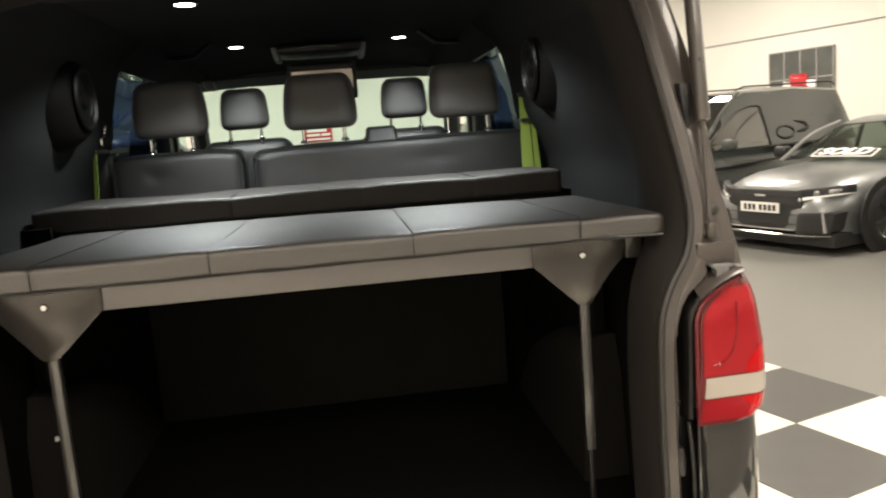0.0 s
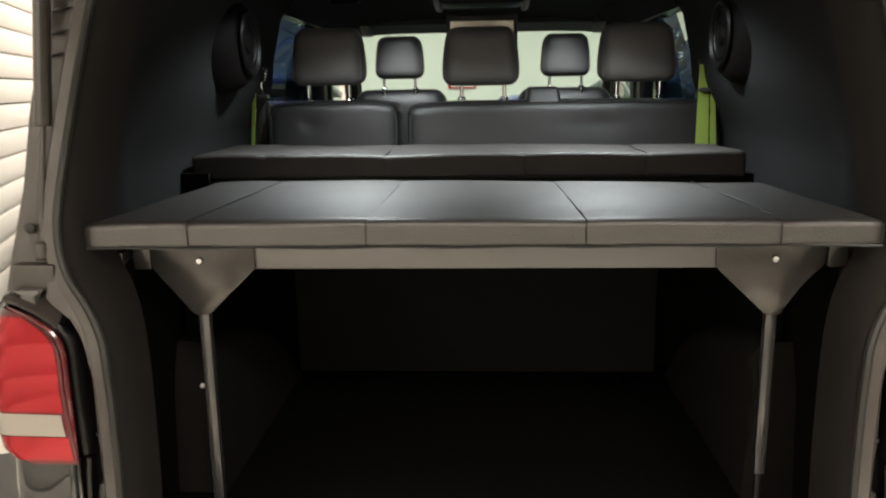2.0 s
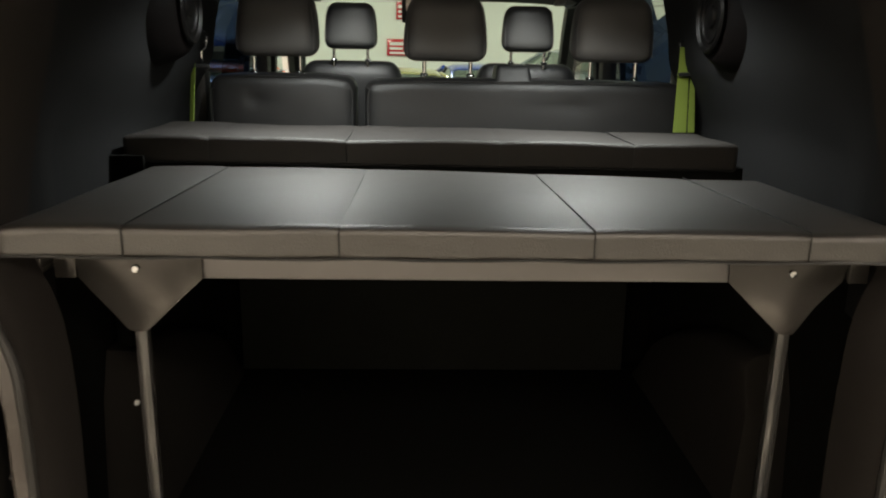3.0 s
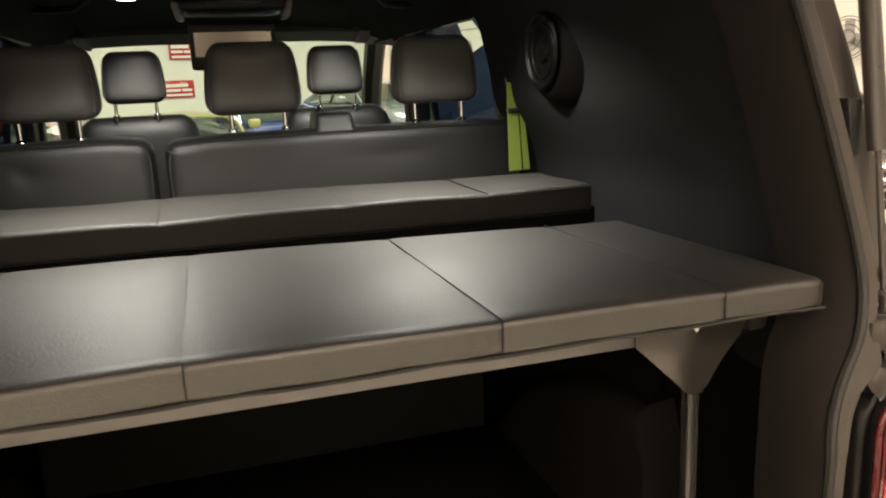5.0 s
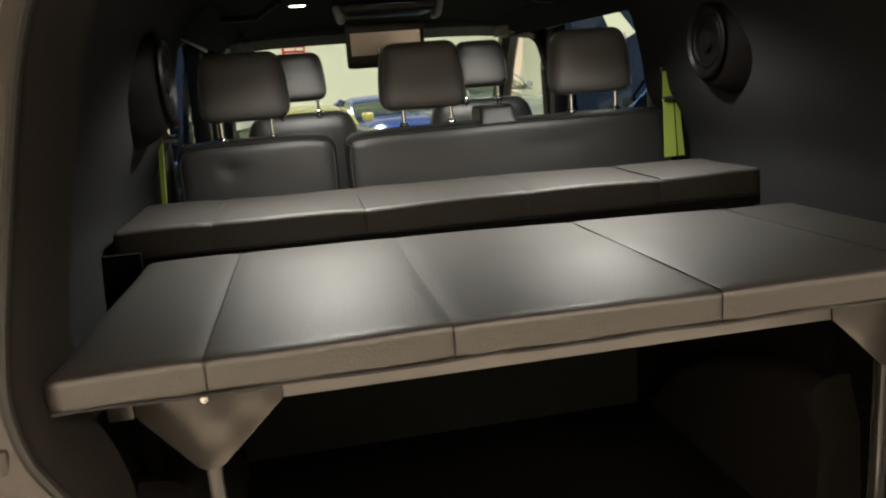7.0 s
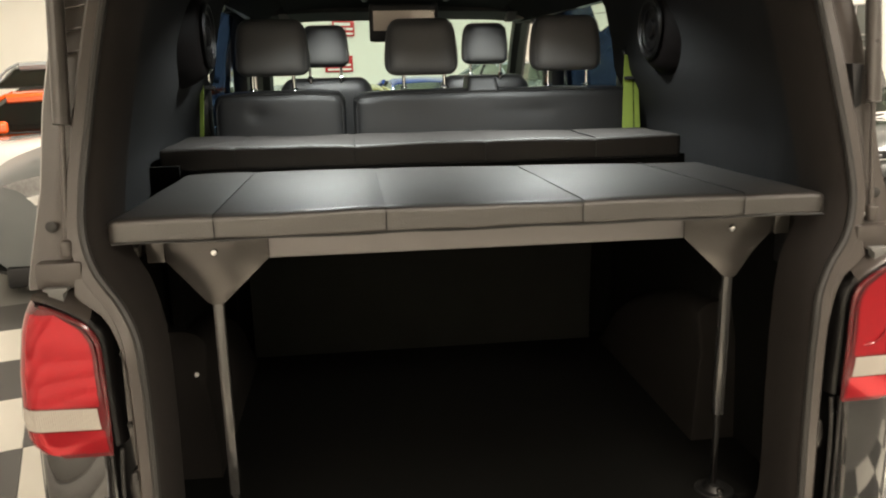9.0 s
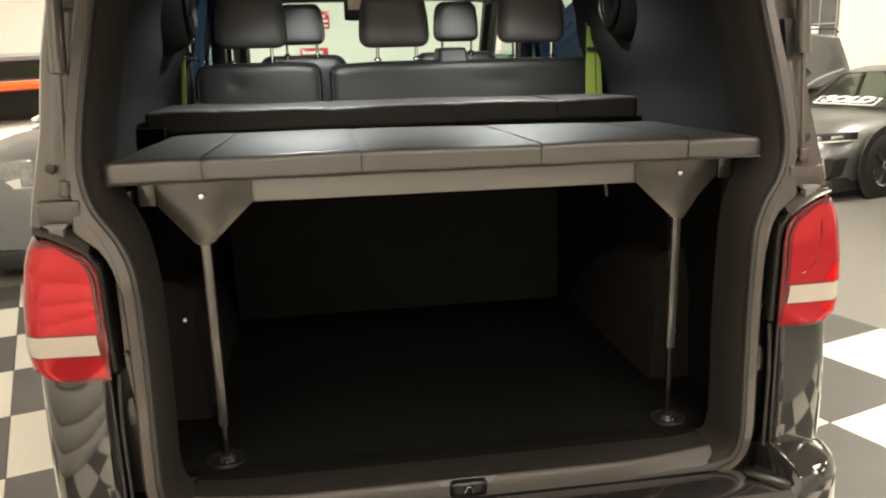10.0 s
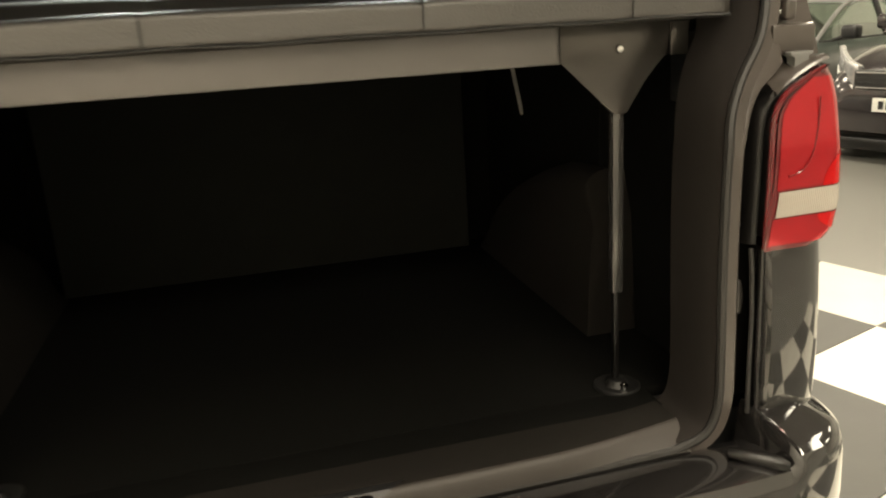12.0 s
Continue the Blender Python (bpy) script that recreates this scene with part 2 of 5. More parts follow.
def slab(rings, thick):
    """An open sheet given thickness outwards from its middle."""
    bm = loft(rings)
    bmesh.ops.recalc_face_normals(bm, faces=bm.faces)
    bmesh.ops.solidify(bm, geom=bm.faces[:], thickness=thick)
    return bm


def lathe(profile, n=24, axis="z", bm=None, caps=True):
    """profile: (radius, height) pairs, turned about an axis."""
    bm = bm or bmesh.new()
    rings = []
    for r, h in profile:
        ring = []
        for k in range(n):
            a = k * math.tau / n
            c, s = r * math.cos(a), r * math.sin(a)
            ring.append({"z": (c, s, h), "x": (h, c, s), "y": (c, h, s)}[axis])
        rings.append(ring)
    return loft(rings, closed=True, caps=caps, bm=bm)


def prism(outline, y0, y1, bevel=0.0):
    """An outline of (x, z) pairs with depth along y."""
    bm = bmesh.new()
    a = [bm.verts.new((x, y0, z)) for x, z in outline]
    b = [bm.verts.new((x, y1, z)) for x, z in outline]
    bm.faces.new(a)
    bm.faces.new(b)
    for k in range(len(a)):
        j = (k + 1) % len(a)
        bm.faces.new((a[k], a[j], b[j], b[k]))
    if bevel > 0:
        bmesh.ops.bevel(bm, geom=bm.edges[:], offset=bevel, segments=2, profile=0.5, affect="EDGES")
    return bm


def curve(pts, n):
    """A smooth run of n points through the given ones (Catmull-Rom)."""
    P = [Vector(p) for p in pts]
    P = [P[0] * 2 - P[1]] + P + [P[-1] * 2 - P[-2]]
    out = []
    for i in range(n):
        s = i / (n - 1) * (len(P) - 3)
        k = min(int(s), len(P) - 4)
        t = s - k
        a, b, c, d = P[k:k + 4]
        out.append(0.5 * (2 * b + (c - a) * t + (2 * a - 5 * b + 4 * c - d) * t * t + (3 * b - a - 3 * c + d) * t ** 3))
    return out


def lerp_table(table, x):
    for (a, p), (b, q) in zip(table[:-1], table[1:]):
        if x <= b:
            return p + (q - p) * max(0, (x - a) / (b - a))
    return table[-1][1]


# ---------------------------------------------------------------- showroom shell
TILE, U0, V0 = 0.64, 2.64, 0.96
ULEFT, URIGHT, VBACK, VFRONT, HIGH = -2.3, 11.8, -9.0, 17.0, 4.4
ROOM = Matrix.Rotation(radians(18.5), 4, "Z")

floor = part("floor", box(ULEFT, URIGHT, VBACK, VFRONT, -0.25, -0.006), FLOORGREY, m=ROOM.copy(), smooth=False)
tagged(floor, "smooth grey showroom floor with a black and white chequered field", "floor", kind="structure")


def wall(name, label, u0, u1, v0, v1, z0=0.0, z1=HIGH, mat=WALLWHITE):
    ob = part(name, box(u0, u1, v0, v1, z0, z1), mat, m=ROOM.copy(), smooth=False)
    return tagged(ob, label, "wall", kind="structure")


wall("wall_west", "plain backing wall behind the white slatted door", ULEFT - 0.3, ULEFT - 0.1, VBACK, VFRONT)
wall("wall_east", "white painted showroom wall", URIGHT, URIGHT + 0.2, VBACK, VFRONT)
wall("wall_north", "white painted showroom end wall", ULEFT - 0.1, URIGHT, VFRONT, VFRONT + 0.2)
wall("wall_south", "white painted showroom wall", ULEFT - 0.1, URIGHT, VBACK - 0.2, VBACK)
ceil = part("ceiling", box(ULEFT - 0.3, URIGHT + 0.2, VBACK - 0.2, VFRONT + 0.2, HIGH, HIGH + 0.2), CEILINGGREY, m=ROOM.copy(), smooth=False)
tagged(ceil, "grey showroom ceiling", "ceiling", kind="structure")
rail = part("trim", box(URIGHT - 0.03, URIGHT - 0.002, VBACK, VFRONT, 2.84, 2.86, 0.004), GREYTRIM, m=ROOM.copy())
tagged(rail, "thin grey rail along the white wall", "trim", kind="structure")

# ceiling panels that light the room
panel = thing("ceiling_light", "square white ceiling light panel, lit", "ceiling light", "showroom ceiling lights")
part("frame", box(-0.72, 0.72, -0.72, 0.72, -0.05, -0.002, 0.01), GREYTRIM, panel)
part("diffuser", box(-0.66, 0.66, -0.66, 0.66, -0.062, -0.052), PANELGLOW, panel, smooth=False)
SPOTS_UV = [(-0.4, -5.0), (4.6, -5.5), (9.0, -5.5), (-0.9, -2.6), (0.6, -1.6), (4.6, -1.9), (9.0, -1.9), (4.6, 3.5), (9.0, 3.5), (0.3, 7.5), (4.6, 8.5), (9.0, 8.5), (0.3, 13.0), (4.6, 13.5), (9.0, 13.5)]
panel.matrix_basis = Matrix.Translation(uv(*SPOTS_UV[0], HIGH)) @ ROOM
for u, v in SPOTS_UV[1:]:
    copy_thing(panel, Matrix.Translation(uv(u, v, HIGH)) @ ROOM)
for u, v in SPOTS_UV:
    watts = (195.0 if u < 2 else 64.0) if v < 2 else (180.0 if v < 5 else (230.0 if u < 2 else 150.0))
    lamp = bpy.data.lights.new("panel_light", "AREA")
    lamp.shape, lamp.size, lamp.energy, lamp.color = "SQUARE", 1.3, watts, (1.0, 0.892, 0.766)
    ob = new("panel_light", lamp)
    ob.matrix_basis = Matrix.Translation(uv(u, v, HIGH - 0.08))

# ---------------------------------------------------------------- the van: rear aperture
def rear_y(z):
    return -0.21 + 0.25 * max(0.0, z - 1.12)


SEAL = [(0.55, 1.985), (0.655, 1.96), (0.715, 1.90), (0.745, 1.82), (0.768, 1.70), (0.790, 1.56), (0.806, 1.44), (0.808, 1.36),
        (0.788, 1.29), (0.744, 1.225), (0.716, 1.16), (0.707, 1.08), (0.707, 0.90), (0.711, 0.72), (0.709, 0.625), (0.685, 0.572), (0.62, 0.549)]
HALF = [(p.x, p.y) for p in curve([(x, z, 0) for x, z in SEAL], 70)]


def normals(path):
    out = []
    for i in range(len(path)):
        a, b = path[max(0, i - 1)], path[min(len(path) - 1, i + 1)]
        dx, dz = b[0] - a[0], b[1] - a[1]
        l = math.hypot(dx, dz)
        out.append((-dz / l, dx / l))
    return out


NORM = normals(HALF)


def run(side, off, back, a=0, b=None):
    """Points along the half aperture, moved outwards by off and inwards of the van by back."""
    pts = []
    for (x, z), (nx, nz) in list(zip(HALF, NORM))[a:b]:
        pts.append(Vector((side * (x + nx * off), rear_y(z) + back, z + nz * off)))
    return pts


van = thing("camper_van", "black camper van with its tailgate raised and rear lights in red", "van", at=(-0.010, 0, 0))

for s in (-1, 1):
    # cloth-covered pillar trim turning from the aperture into the cabin
    rings = [run(s, -0.046, 0.135), run(s, -0.044, 0.10), run(s, -0.038, 0.065), run(s, -0.028, 0.035), run(s, -0.014, 0.012), run(s, -0.004, 0.006)]
    # it narrows below the bed
    for ring, drawn in zip(rings, (0.022, 0.021, 0.017, 0.012, 0.005, 0.0)):
        for p, (nx, nz) in zip(ring, NORM):
            k = max(0.0, min(1.0, (1.34 - p.z) / 0.16))
            p.x += s * nx * drawn * k
            p.z += nz * drawn * k
    part("pillar_trim", loft(rings), TRIM, van, "dark brown-black cloth pillar trim")
    # painted flange outside the seal
    part("door_flange", loft([run(s, 0.002, 0.012), run(s, 0.006, 0.002), run(s, 0.028, -0.002), run(s, 0.034, 0.004), run(s, 0.036, 0.06)]), FLANGE, van, "satin black painted door flange")
# one rubber seal all the way round
ring = run(-1, 0, 0.0)[::-1] + run(1, 0, 0.0)
bot = [Vector((x, rear_y(0.54) + 0.0, 0.545)) for x in (0.4, 0.2, 0.0, -0.2, -0.4)]
part("weather_seal", tube(ring + bot, 0.0085, 8, closed=True, up=(0.02, 1, 0.05)), RUBBER, van, "black rubber weather seal")

# top cross member and bottom sill
part("roof_header", loft([[Vector((x, y, z)) for x in (-0.56, 0.0, 0.56)] for y, z in ((0.20, 1.945), (0.08, 1.945), (0.02, 1.96), (0.0, 1.985), (-0.01, 2.02), (0.03, 2.07))]), TRIM, van)
sill_prof = [(-0.2175, 0.546), (-0.2155, 0.556), (-0.2130, 0.566), (-0.2100, 0.576), (-0.2060, 0.583), (-0.2015, 0.5865), (-0.1980, 0.5872), (-0.1900, 0.582)]


def sill_in(x):
    """The sill's inner edge draws forward towards its ends."""
    return 0.036 * (max(0.0, abs(x) - 0.38) / 0.27) ** 1.5


flange_prof = [(-0.222, 0.508), (-0.226, 0.513), (-0.224, 0.520), (-0.218, 0.535), (-0.212, 0.541), (-0.200, 0.542)]
part("sill_flange", loft([[Vector((x, y, z)) for y, z in flange_prof] for x in (-0.655, -0.3, 0.0, 0.3, 0.655)]), FLANGE, van, "satin black painted flange under the sill")
xs = [0.652 * k / 24 for k in range(-24, 25)]
part("sill_trim", loft([[Vector((x, y + sill_in(x) * min(1.0, (z - 0.546) / 0.03), z)) for y, z in sill_prof] for x in xs]), SILL, van, "grey-brown ribbed sill trim")
# scooped moulding round the latch, its black pocket and the striker standing in it
part("latch_scoop", loft([[Vector((x * w, y, z)) for x in (-1.0, -0.5, 0.0, 0.5, 1.0)] for w, y, z in ((0.058, -0.2155, 0.573), (0.068, -0.2110, 0.582), (0.082, -0.2040, 0.5885), (0.104, -0.1900, 0.5892), (0.112, -0.1820, 0.586))]), PLASTIC, van, "dark moulded scoop round the latch")
pocket = part("latch_recess", rbox(-0.042, 0.050, -0.224, -0.188, 0.545, 0.5865, 0.010, 6), GLOSSBLACK, van, "black latch pocket in the sill")
part("latch_striker", tube([(-0.004, -0.215, 0.556), (-0.004, -0.2255, 0.558), (-0.002, -0.2265, 0.577), (0.008, -0.2265, 0.578), (0.010, -0.2255, 0.558), (0.010, -0.215, 0.556)], 0.0044), CHROME, pocket, "chrome latch striker")

EDGE = [(0.93, 1.2), (0.92, 1.3), (0.895, 1.45), (0.885, 1.6), (0.868, 1.72), (0.83, 1.88), (0.74, 2.0)]


def edge_x(z):
    return lerp_table([(z0, x0) for x0, z0 in EDGE], z)


for s in (-1, 1):
    # upper corner pillar: channel floor beside the flange, outer edge, round to the side
    zs = [1.255 + (1.97 - 1.255) * i / 26 for i in range(27)]
    rings = []
    for z in zs:
        sx = lerp_table([(z0, x0) for x0, z0 in reversed(HALF[:46])], z) + 0.030
        e = max(edge_x(z), sx + 0.02)
        y = rear_y(z)
        rings.append([Vector((s * x, yy, z)) for x, yy in (
            (sx, y + 0.014), (sx + 0.3 * (e - sx), y + 0.022), (e - 0.028, y + 0.024), (e - 0.016, y + 0.020), (e - 0.006, y + 0.020),
            (e + 0.002, y + 0.035), (e + 0.012, y + 0.08), (e + 0.022, y + 0.20), (e + 0.03, y + 0.45))])
    part("corner_pillar", loft(rings), FLANGE, van, "black painted corner pillar with the strut channel")
    # pressed ledge over the lamp and the stepped gusset beside it
    part("pillar_ledge", box(*sorted((s * 0.812, s * 0.900)), -0.170, -0.08, 1.258, 1.310, 0.006), FLANGE, van)
    # body shoulder wrapping the inner and upper edge of the lamp
    edge = curve([(0.780, 0.93, 0), (0.782, 1.0, 0), (0.784, 1.06, 0), (0.784, 1.10, 0), (0.785, 1.14, 0), (0.790, 1.165, 0), (0.798, 1.18, 0), (0.808, 1.194, 0), (0.820, 1.203, 0)], 44)
    rows = [[], [], [], [], []]
    for i, ((ex, ez, _), (nx, nz)) in enumerate(zip(edge, normals([(p.x, p.y) for p in edge]))):
        f = min(1.0, max(0.15, (43 - i) / 14))
        for row, (d, y) in zip(rows, ((0.0, -0.200), (0.005, -0.199), (0.010, -0.194), (0.018 * f, -0.176), (0.020 * f, -0.11))):
            row.append(Vector((s * (ex + nx * d), y, ez + nz * d)))
    part("lamp_gasket", loft(rows), GLOSSBLACK, van, "glossy black gasket round the lamp")
    web = []
    for i in range(17):
        z = 1.110 + 0.0136 * i
        sx = lerp_table([(z0, x0) for x0, z0 in reversed(HALF)], z) + 0.026
        e = max(sx + 0.006, lerp_table([(1.11, 0.742), (1.14, 0.750), (1.16, 0.757), (1.18, 0.766), (1.205, 0.783), (1.232, 0.818), (1.24, 0.832), (1.31, 0.828), (1.34, 0.818)], z))
        web.append([Vector((s * x, y, z)) for x, y in ((sx, rear_y(z) + 0.004), (sx + 0.5 * (e - sx), rear_y(z) + 0.001), (e - 0.003, rear_y(z) + 0.001), (e, rear_y(z) + 0.004), (e, rear_y(z) + 0.05))])
    part("pillar_web", loft(web), FLANGE, van)
    # rubber grommet and pressed marks on the channel floor
    part("pillar_plug", place(lathe([(0.011, 0), (0.011, 0.004), (0.008, 0.006)], 14, "y"), Matrix.Translation((s * 0.872, -0.128, 1.375)) @ Matrix.Rotation(math.pi, 4, "Z")), RUBBER, van)
    if s < 0:
        for zz in (1.70, 1.745, 1.79, 1.835, 1.88):
            xa = lerp_table([(z0, x0) for x0, z0 in reversed(HALF[:46])], zz) + 0.034
            part("pressed_mark", prism([(s * (xa + dx), zz + dz) for dx, dz in ((0, 0.010), (0.05, 0.0), (0.05, 0.005), (0, 0.015))], rear_y(zz) + 0.0165, rear_y(zz) + 0.03, 0.001), FLANGE, van)
    if s > 0:
        part("channel_slot", prism([(s * x, z) for x, z in ((0.822, 1.655), (0.850, 1.652), (0.852, 1.565), (0.836, 1.555))], rear_y(1.60) + 0.010, rear_y(1.70) + 0.05, 0.002), PLASTIC, van, "dark slot in the strut channel")
    # black drain channel behind lamp and corner panel
    part("body_strip", prism([(s * x, z) for x, z in ((0.732, 0.80), (0.740, 0.80), (0.752, 0.88), (0.758, 0.95), (0.755, 1.10), (0.750, 1.15), (0.732, 1.18))], -0.178, -0.13, 0.003), FLANGE, van, "satin black body strip with bolts")
    part("drain_channel", box(*sorted((s * 0.735, s * 0.85)), -0.150, -0.11, 0.60, 1.24, 0.012), GLOSSBLACK, van, "black recessed drain channel")
    for zz, xx in ((0.966, 0.753), (1.120, 0.752)):
        part("channel_bolt", place(lathe([(0.007, 0), (0.007, 0.004), (0.004, 0.007)], 10, "y"), Matrix.Translation((s * xx, -0.178, zz)) @ Matrix.Rotation(math.pi, 4, "Z")), RUBBER, van)
    # hinge-side bracket and clip in the black channel
    part("channel_bracket", prism([(s * x, z) for x, z in ((0.744, 0.80), (0.762, 0.795), (0.766, 0.83), (0.760, 0.862), (0.748, 0.865))], -0.192, -0.15, 0.003), DARKSATIN, van, "small dark bracket in the channel")
    part("panel_seal", tube([(s * x, y, z) for x, y, z in ((0.772, -0.212, 0.60), (0.775, -0.206, 0.70), (0.776, -0.204, 0.80), (0.772, -0.203, 0.88), (0.768, -0.202, 0.925))], 0.0045, 8, up=(0, 1, 0.1)), RUBBER, van, "black rubber panel seal")
    # lower corner panel: glossy, bulging, wrapping round to the side
    rings = []
    for i in range(19):
        f = i / 18
        z = 0.575 + (0.925 - 0.575) * f
        bulge = 0.010 * math.sin(math.pi * f)
        xi = 0.786 + 0.004 * f
        rings.append([Vector((s * x, y - bulge * w - 0.014 * (0.8 - f) * (y < -0.05), z)) for x, y, w in ((xi, -0.185, 0), (xi, -0.204, 0.3), (xi + 0.004, -0.2135, 0.6), (0.80, -0.2195, 0.9), (0.82, -0.2195, 1), (0.84, -0.2180, 1), (0.86, -0.2150, 1), (0.88, -0.2105, 1), (0.90, -0.2040, 1),
                     (0.918, -0.195, 1), (0.932, -0.182, 0.8), (0.945, -0.160, 0.5), (0.957, -0.11, 0.2), (0.962, 0.0, 0), (0.962, 0.2, 0))])
    part("corner_panel", loft(rings), PAINT, van, "glossy black lower corner panel")
    part("panel_lip", tube([(s * (0.785 + 0.004 * f), -0.209 - 0.014 * (0.8 - f), 0.577 + 0.346 * f) for f in (0, 0.25, 0.5, 0.75, 1)], 0.005, 8, up=(0, 1, 0.1)), PAINT, van)

    # rear lamp cluster
    lamp = part("tail_light", box(*sorted((s * 0.80, s * 0.925)), -0.20, 0.0, 0.93, 1.215, 0.02), PLASTIC, van, "rear lamp cluster in black housing")

    def lens(z0, z1, proud, n=10, side=s, f0=0.0, f1=1.0, inset=0.0, bow=None):
        """A band of the lens: slanted inner edge, sloping top, wrapped round the corner."""
        out = []
        for i in range(n + 1):
            z = z0 + (z1 - z0) * i / n
            xi = lerp_table([(0.92, 0.779), (1.14, 0.785), (1.165, 0.789), (1.19, 0.804), (1.225, 0.855), (1.24, 0.888), (1.25, 0.912)], z)
            xo = lerp_table([(0.92, 0.915), (0.932, 0.943), (0.95, 0.958), (1.0, 0.965), (1.10, 0.957), (1.18, 0.944), (1.21, 0.935), (1.232, 0.924), (1.246, 0.912)], z)
            xi += inset * (0.4 + 0.6 * min(1, max(0, (z - 0.92) / 0.1)))
            w = 0.013 * math.sin(math.pi * min(1, max(0, (z - 0.91) / 0.33))) + proud
            pts = []
            for k in range(21):
                a = bow(i / n) if bow else f0
                f = a + (f1 - a) * k / 20
                # a quarter-round corner between the rear face and the side
                if f < 0.5:
                    x, y = xi + (xo - 0.055 - xi) * f / 0.5, -0.222
                elif f < 0.85:
                    q = (f - 0.5) / 0.35 * math.pi / 2
                    x, y = xo - 0.055 + 0.055 * math.sin(q), -0.222 + 0.09 * (1 - math.cos(q))
                else:
                    x, y = xo, -0.132 + (f - 0.85) / 0.15 * 0.12
                pts.append(Vector((side * max(x, xi), y - w * (1 - f), z)))
            out.append(pts)
        return loft(out)

    part("lens", lens(0.922, 0.984, 0.0), REDDEEP, lamp, "deep red outer lens", angle=60)
    part("lens", lens(0.984, 1.030, -0.001), REDDEEP, lamp, "deep red outer lens", angle=60)
    part("lens", lens(1.030, 1.241, 0.0, 24), REDDEEP, lamp, "deep red outer lens", angle=60)
    # brighter reflector fields inside the lens outline
    part("reflector_field", lens(0.931, 0.981, 0.0012, 8, f0=0.02, f1=0.86, inset=0.003), REDLENS, lamp, "glossy bright red lens field", angle=60)
    part("reflector_field", lens(1.034, 1.222, 0.0012, 20, f0=0.02, f1=0.86, inset=0.003), REDLENS, lamp, "glossy bright red lens field", angle=60)
    if s > 0:
        # tall lobe of deeper red at the outer edge, and the curved outline of the bulb chamber
        part("reflector_field", lens(1.033, 1.120, 0.0030, 14, f1=0.88, inset=0.004, bow=lambda h: 0.42 + 0.45 * h ** 2.2), REDPURE, lamp, "deep pure red lens field", angle=60)
        part("reflector_field", lens(0.940, 0.981, 0.0024, 8, f1=0.86, inset=0.004, bow=lambda h: 0.40 + 0.30 * (1 - h) ** 2), REDPURE, lamp, "deep pure red lens field", angle=60)
        chamber = curve([(0.810, 1.058, 0), (0.832, 1.063, 0), (0.850, 1.077, 0), (0.861, 1.098, 0), (0.867, 1.125, 0), (0.869, 1.16, 0), (0.868, 1.190, 0)], 24)
        part("chamber_line", tube([(s * p.x, -0.2362 + 0.25 * max(0.0, p.x - 0.845), p.y) for p in chamber], 0.0014, 6, up=(0, 1, 0.1)), REDDARK, lamp)
    part("reverse_lens", lens(0.984, 1.030, 0.001, f0=0.03, inset=0.006), WHITELENS, lamp, "milky ribbed reversing lens", angle=60)
    # darker inner reflector edge down the inner side of the lens
    rim = curve([(x, -0.217 - 0.011 * math.sin(math.pi * (z - 0.91) / 0.34), z) for x, z in ((0.785, 0.926), (0.781, 1.0), (0.780, 1.08), (0.781, 1.145), (0.787, 1.172), (0.803, 1.195), (0.832, 1.214), (0.860, 1.229), (0.882, 1.239))], 30)
    part("lens_border", tube([(s * p.x, p.y, p.z) for p in rim], [0.0058 - 0.0030 * max(0, i - 20) / 9 for i in range(30)], 8), REDDEEP, lamp, "dark red moulded lens rim")
    shelf = [[], [], [], [], []]
    for p in curve([(0.800, 1.194, 0), (0.816, 1.208, 0), (0.842, 1.224, 0), (0.872, 1.239, 0), (0.900, 1.249, 0)], 20):
        for row, (y, z) in zip(shelf, ((-0.206, p.y), (-0.203, p.y + 0.005), (-0.192, p.y + 0.009), (-0.172, p.y + 0.35 * (1.262 - p.y)), (-0.120, 1.262))):
            row.append(Vector((s * p.x, y, z)))
    part("lamp_shelf", loft(shelf), FLANGE, van, "satin black shelf over the lamp")


    part("lamp_bracket", prism([(s * x, z) for x, z in ((0.842, 1.228), (0.880, 1.238), (0.874, 1.246), (0.872, 1.256), (0.884, 1.258), (0.884, 1.263), (0.838, 1.263), (0.838, 1.257), (0.848, 1.254), (0.849, 1.240))], -0.186, -0.165, 0.0015), SATINGREY, van, "small grey bracket over the lamp")

    # gas strut: ball, rod, cylinder
    lean = 0.012 if s < 0 else 0.0
    a, b, c = Vector((s * (0.853 - lean), -0.150, 1.335)), Vector((s * (0.862 - 2.3 * lean), -0.105, 1.583)), Vector((s * (0.868 - 3.2 * lean), -0.02, 2.05))
    strut = part("gas_strut", tube([b, c], 0.0165, 14), STRUTPAINT, van, "black gas strut")
    part("rod", tube([a, b], 0.0055, 10), FLANGE, strut, "satin strut rod")
    part("collar", tube([b - (b - a).normalized() * 0.012, b + (c - b).normalized() * 0.006], 0.0160, 14), STRUTPAINT, strut)
    part("ball_joint", rbox(*sorted((a.x - 0.012, a.x + 0.012)), a.y - 0.014, a.y + 0.012, a.z - 0.02, a.z + 0.018, 0.009, 4), FLANGE, strut)
    part("ball_pin", tube([a + Vector((0, 0.0, -0.004)), a + Vector((-s * 0.022, 0.012, -0.004))], 0.006), CHROME, strut)

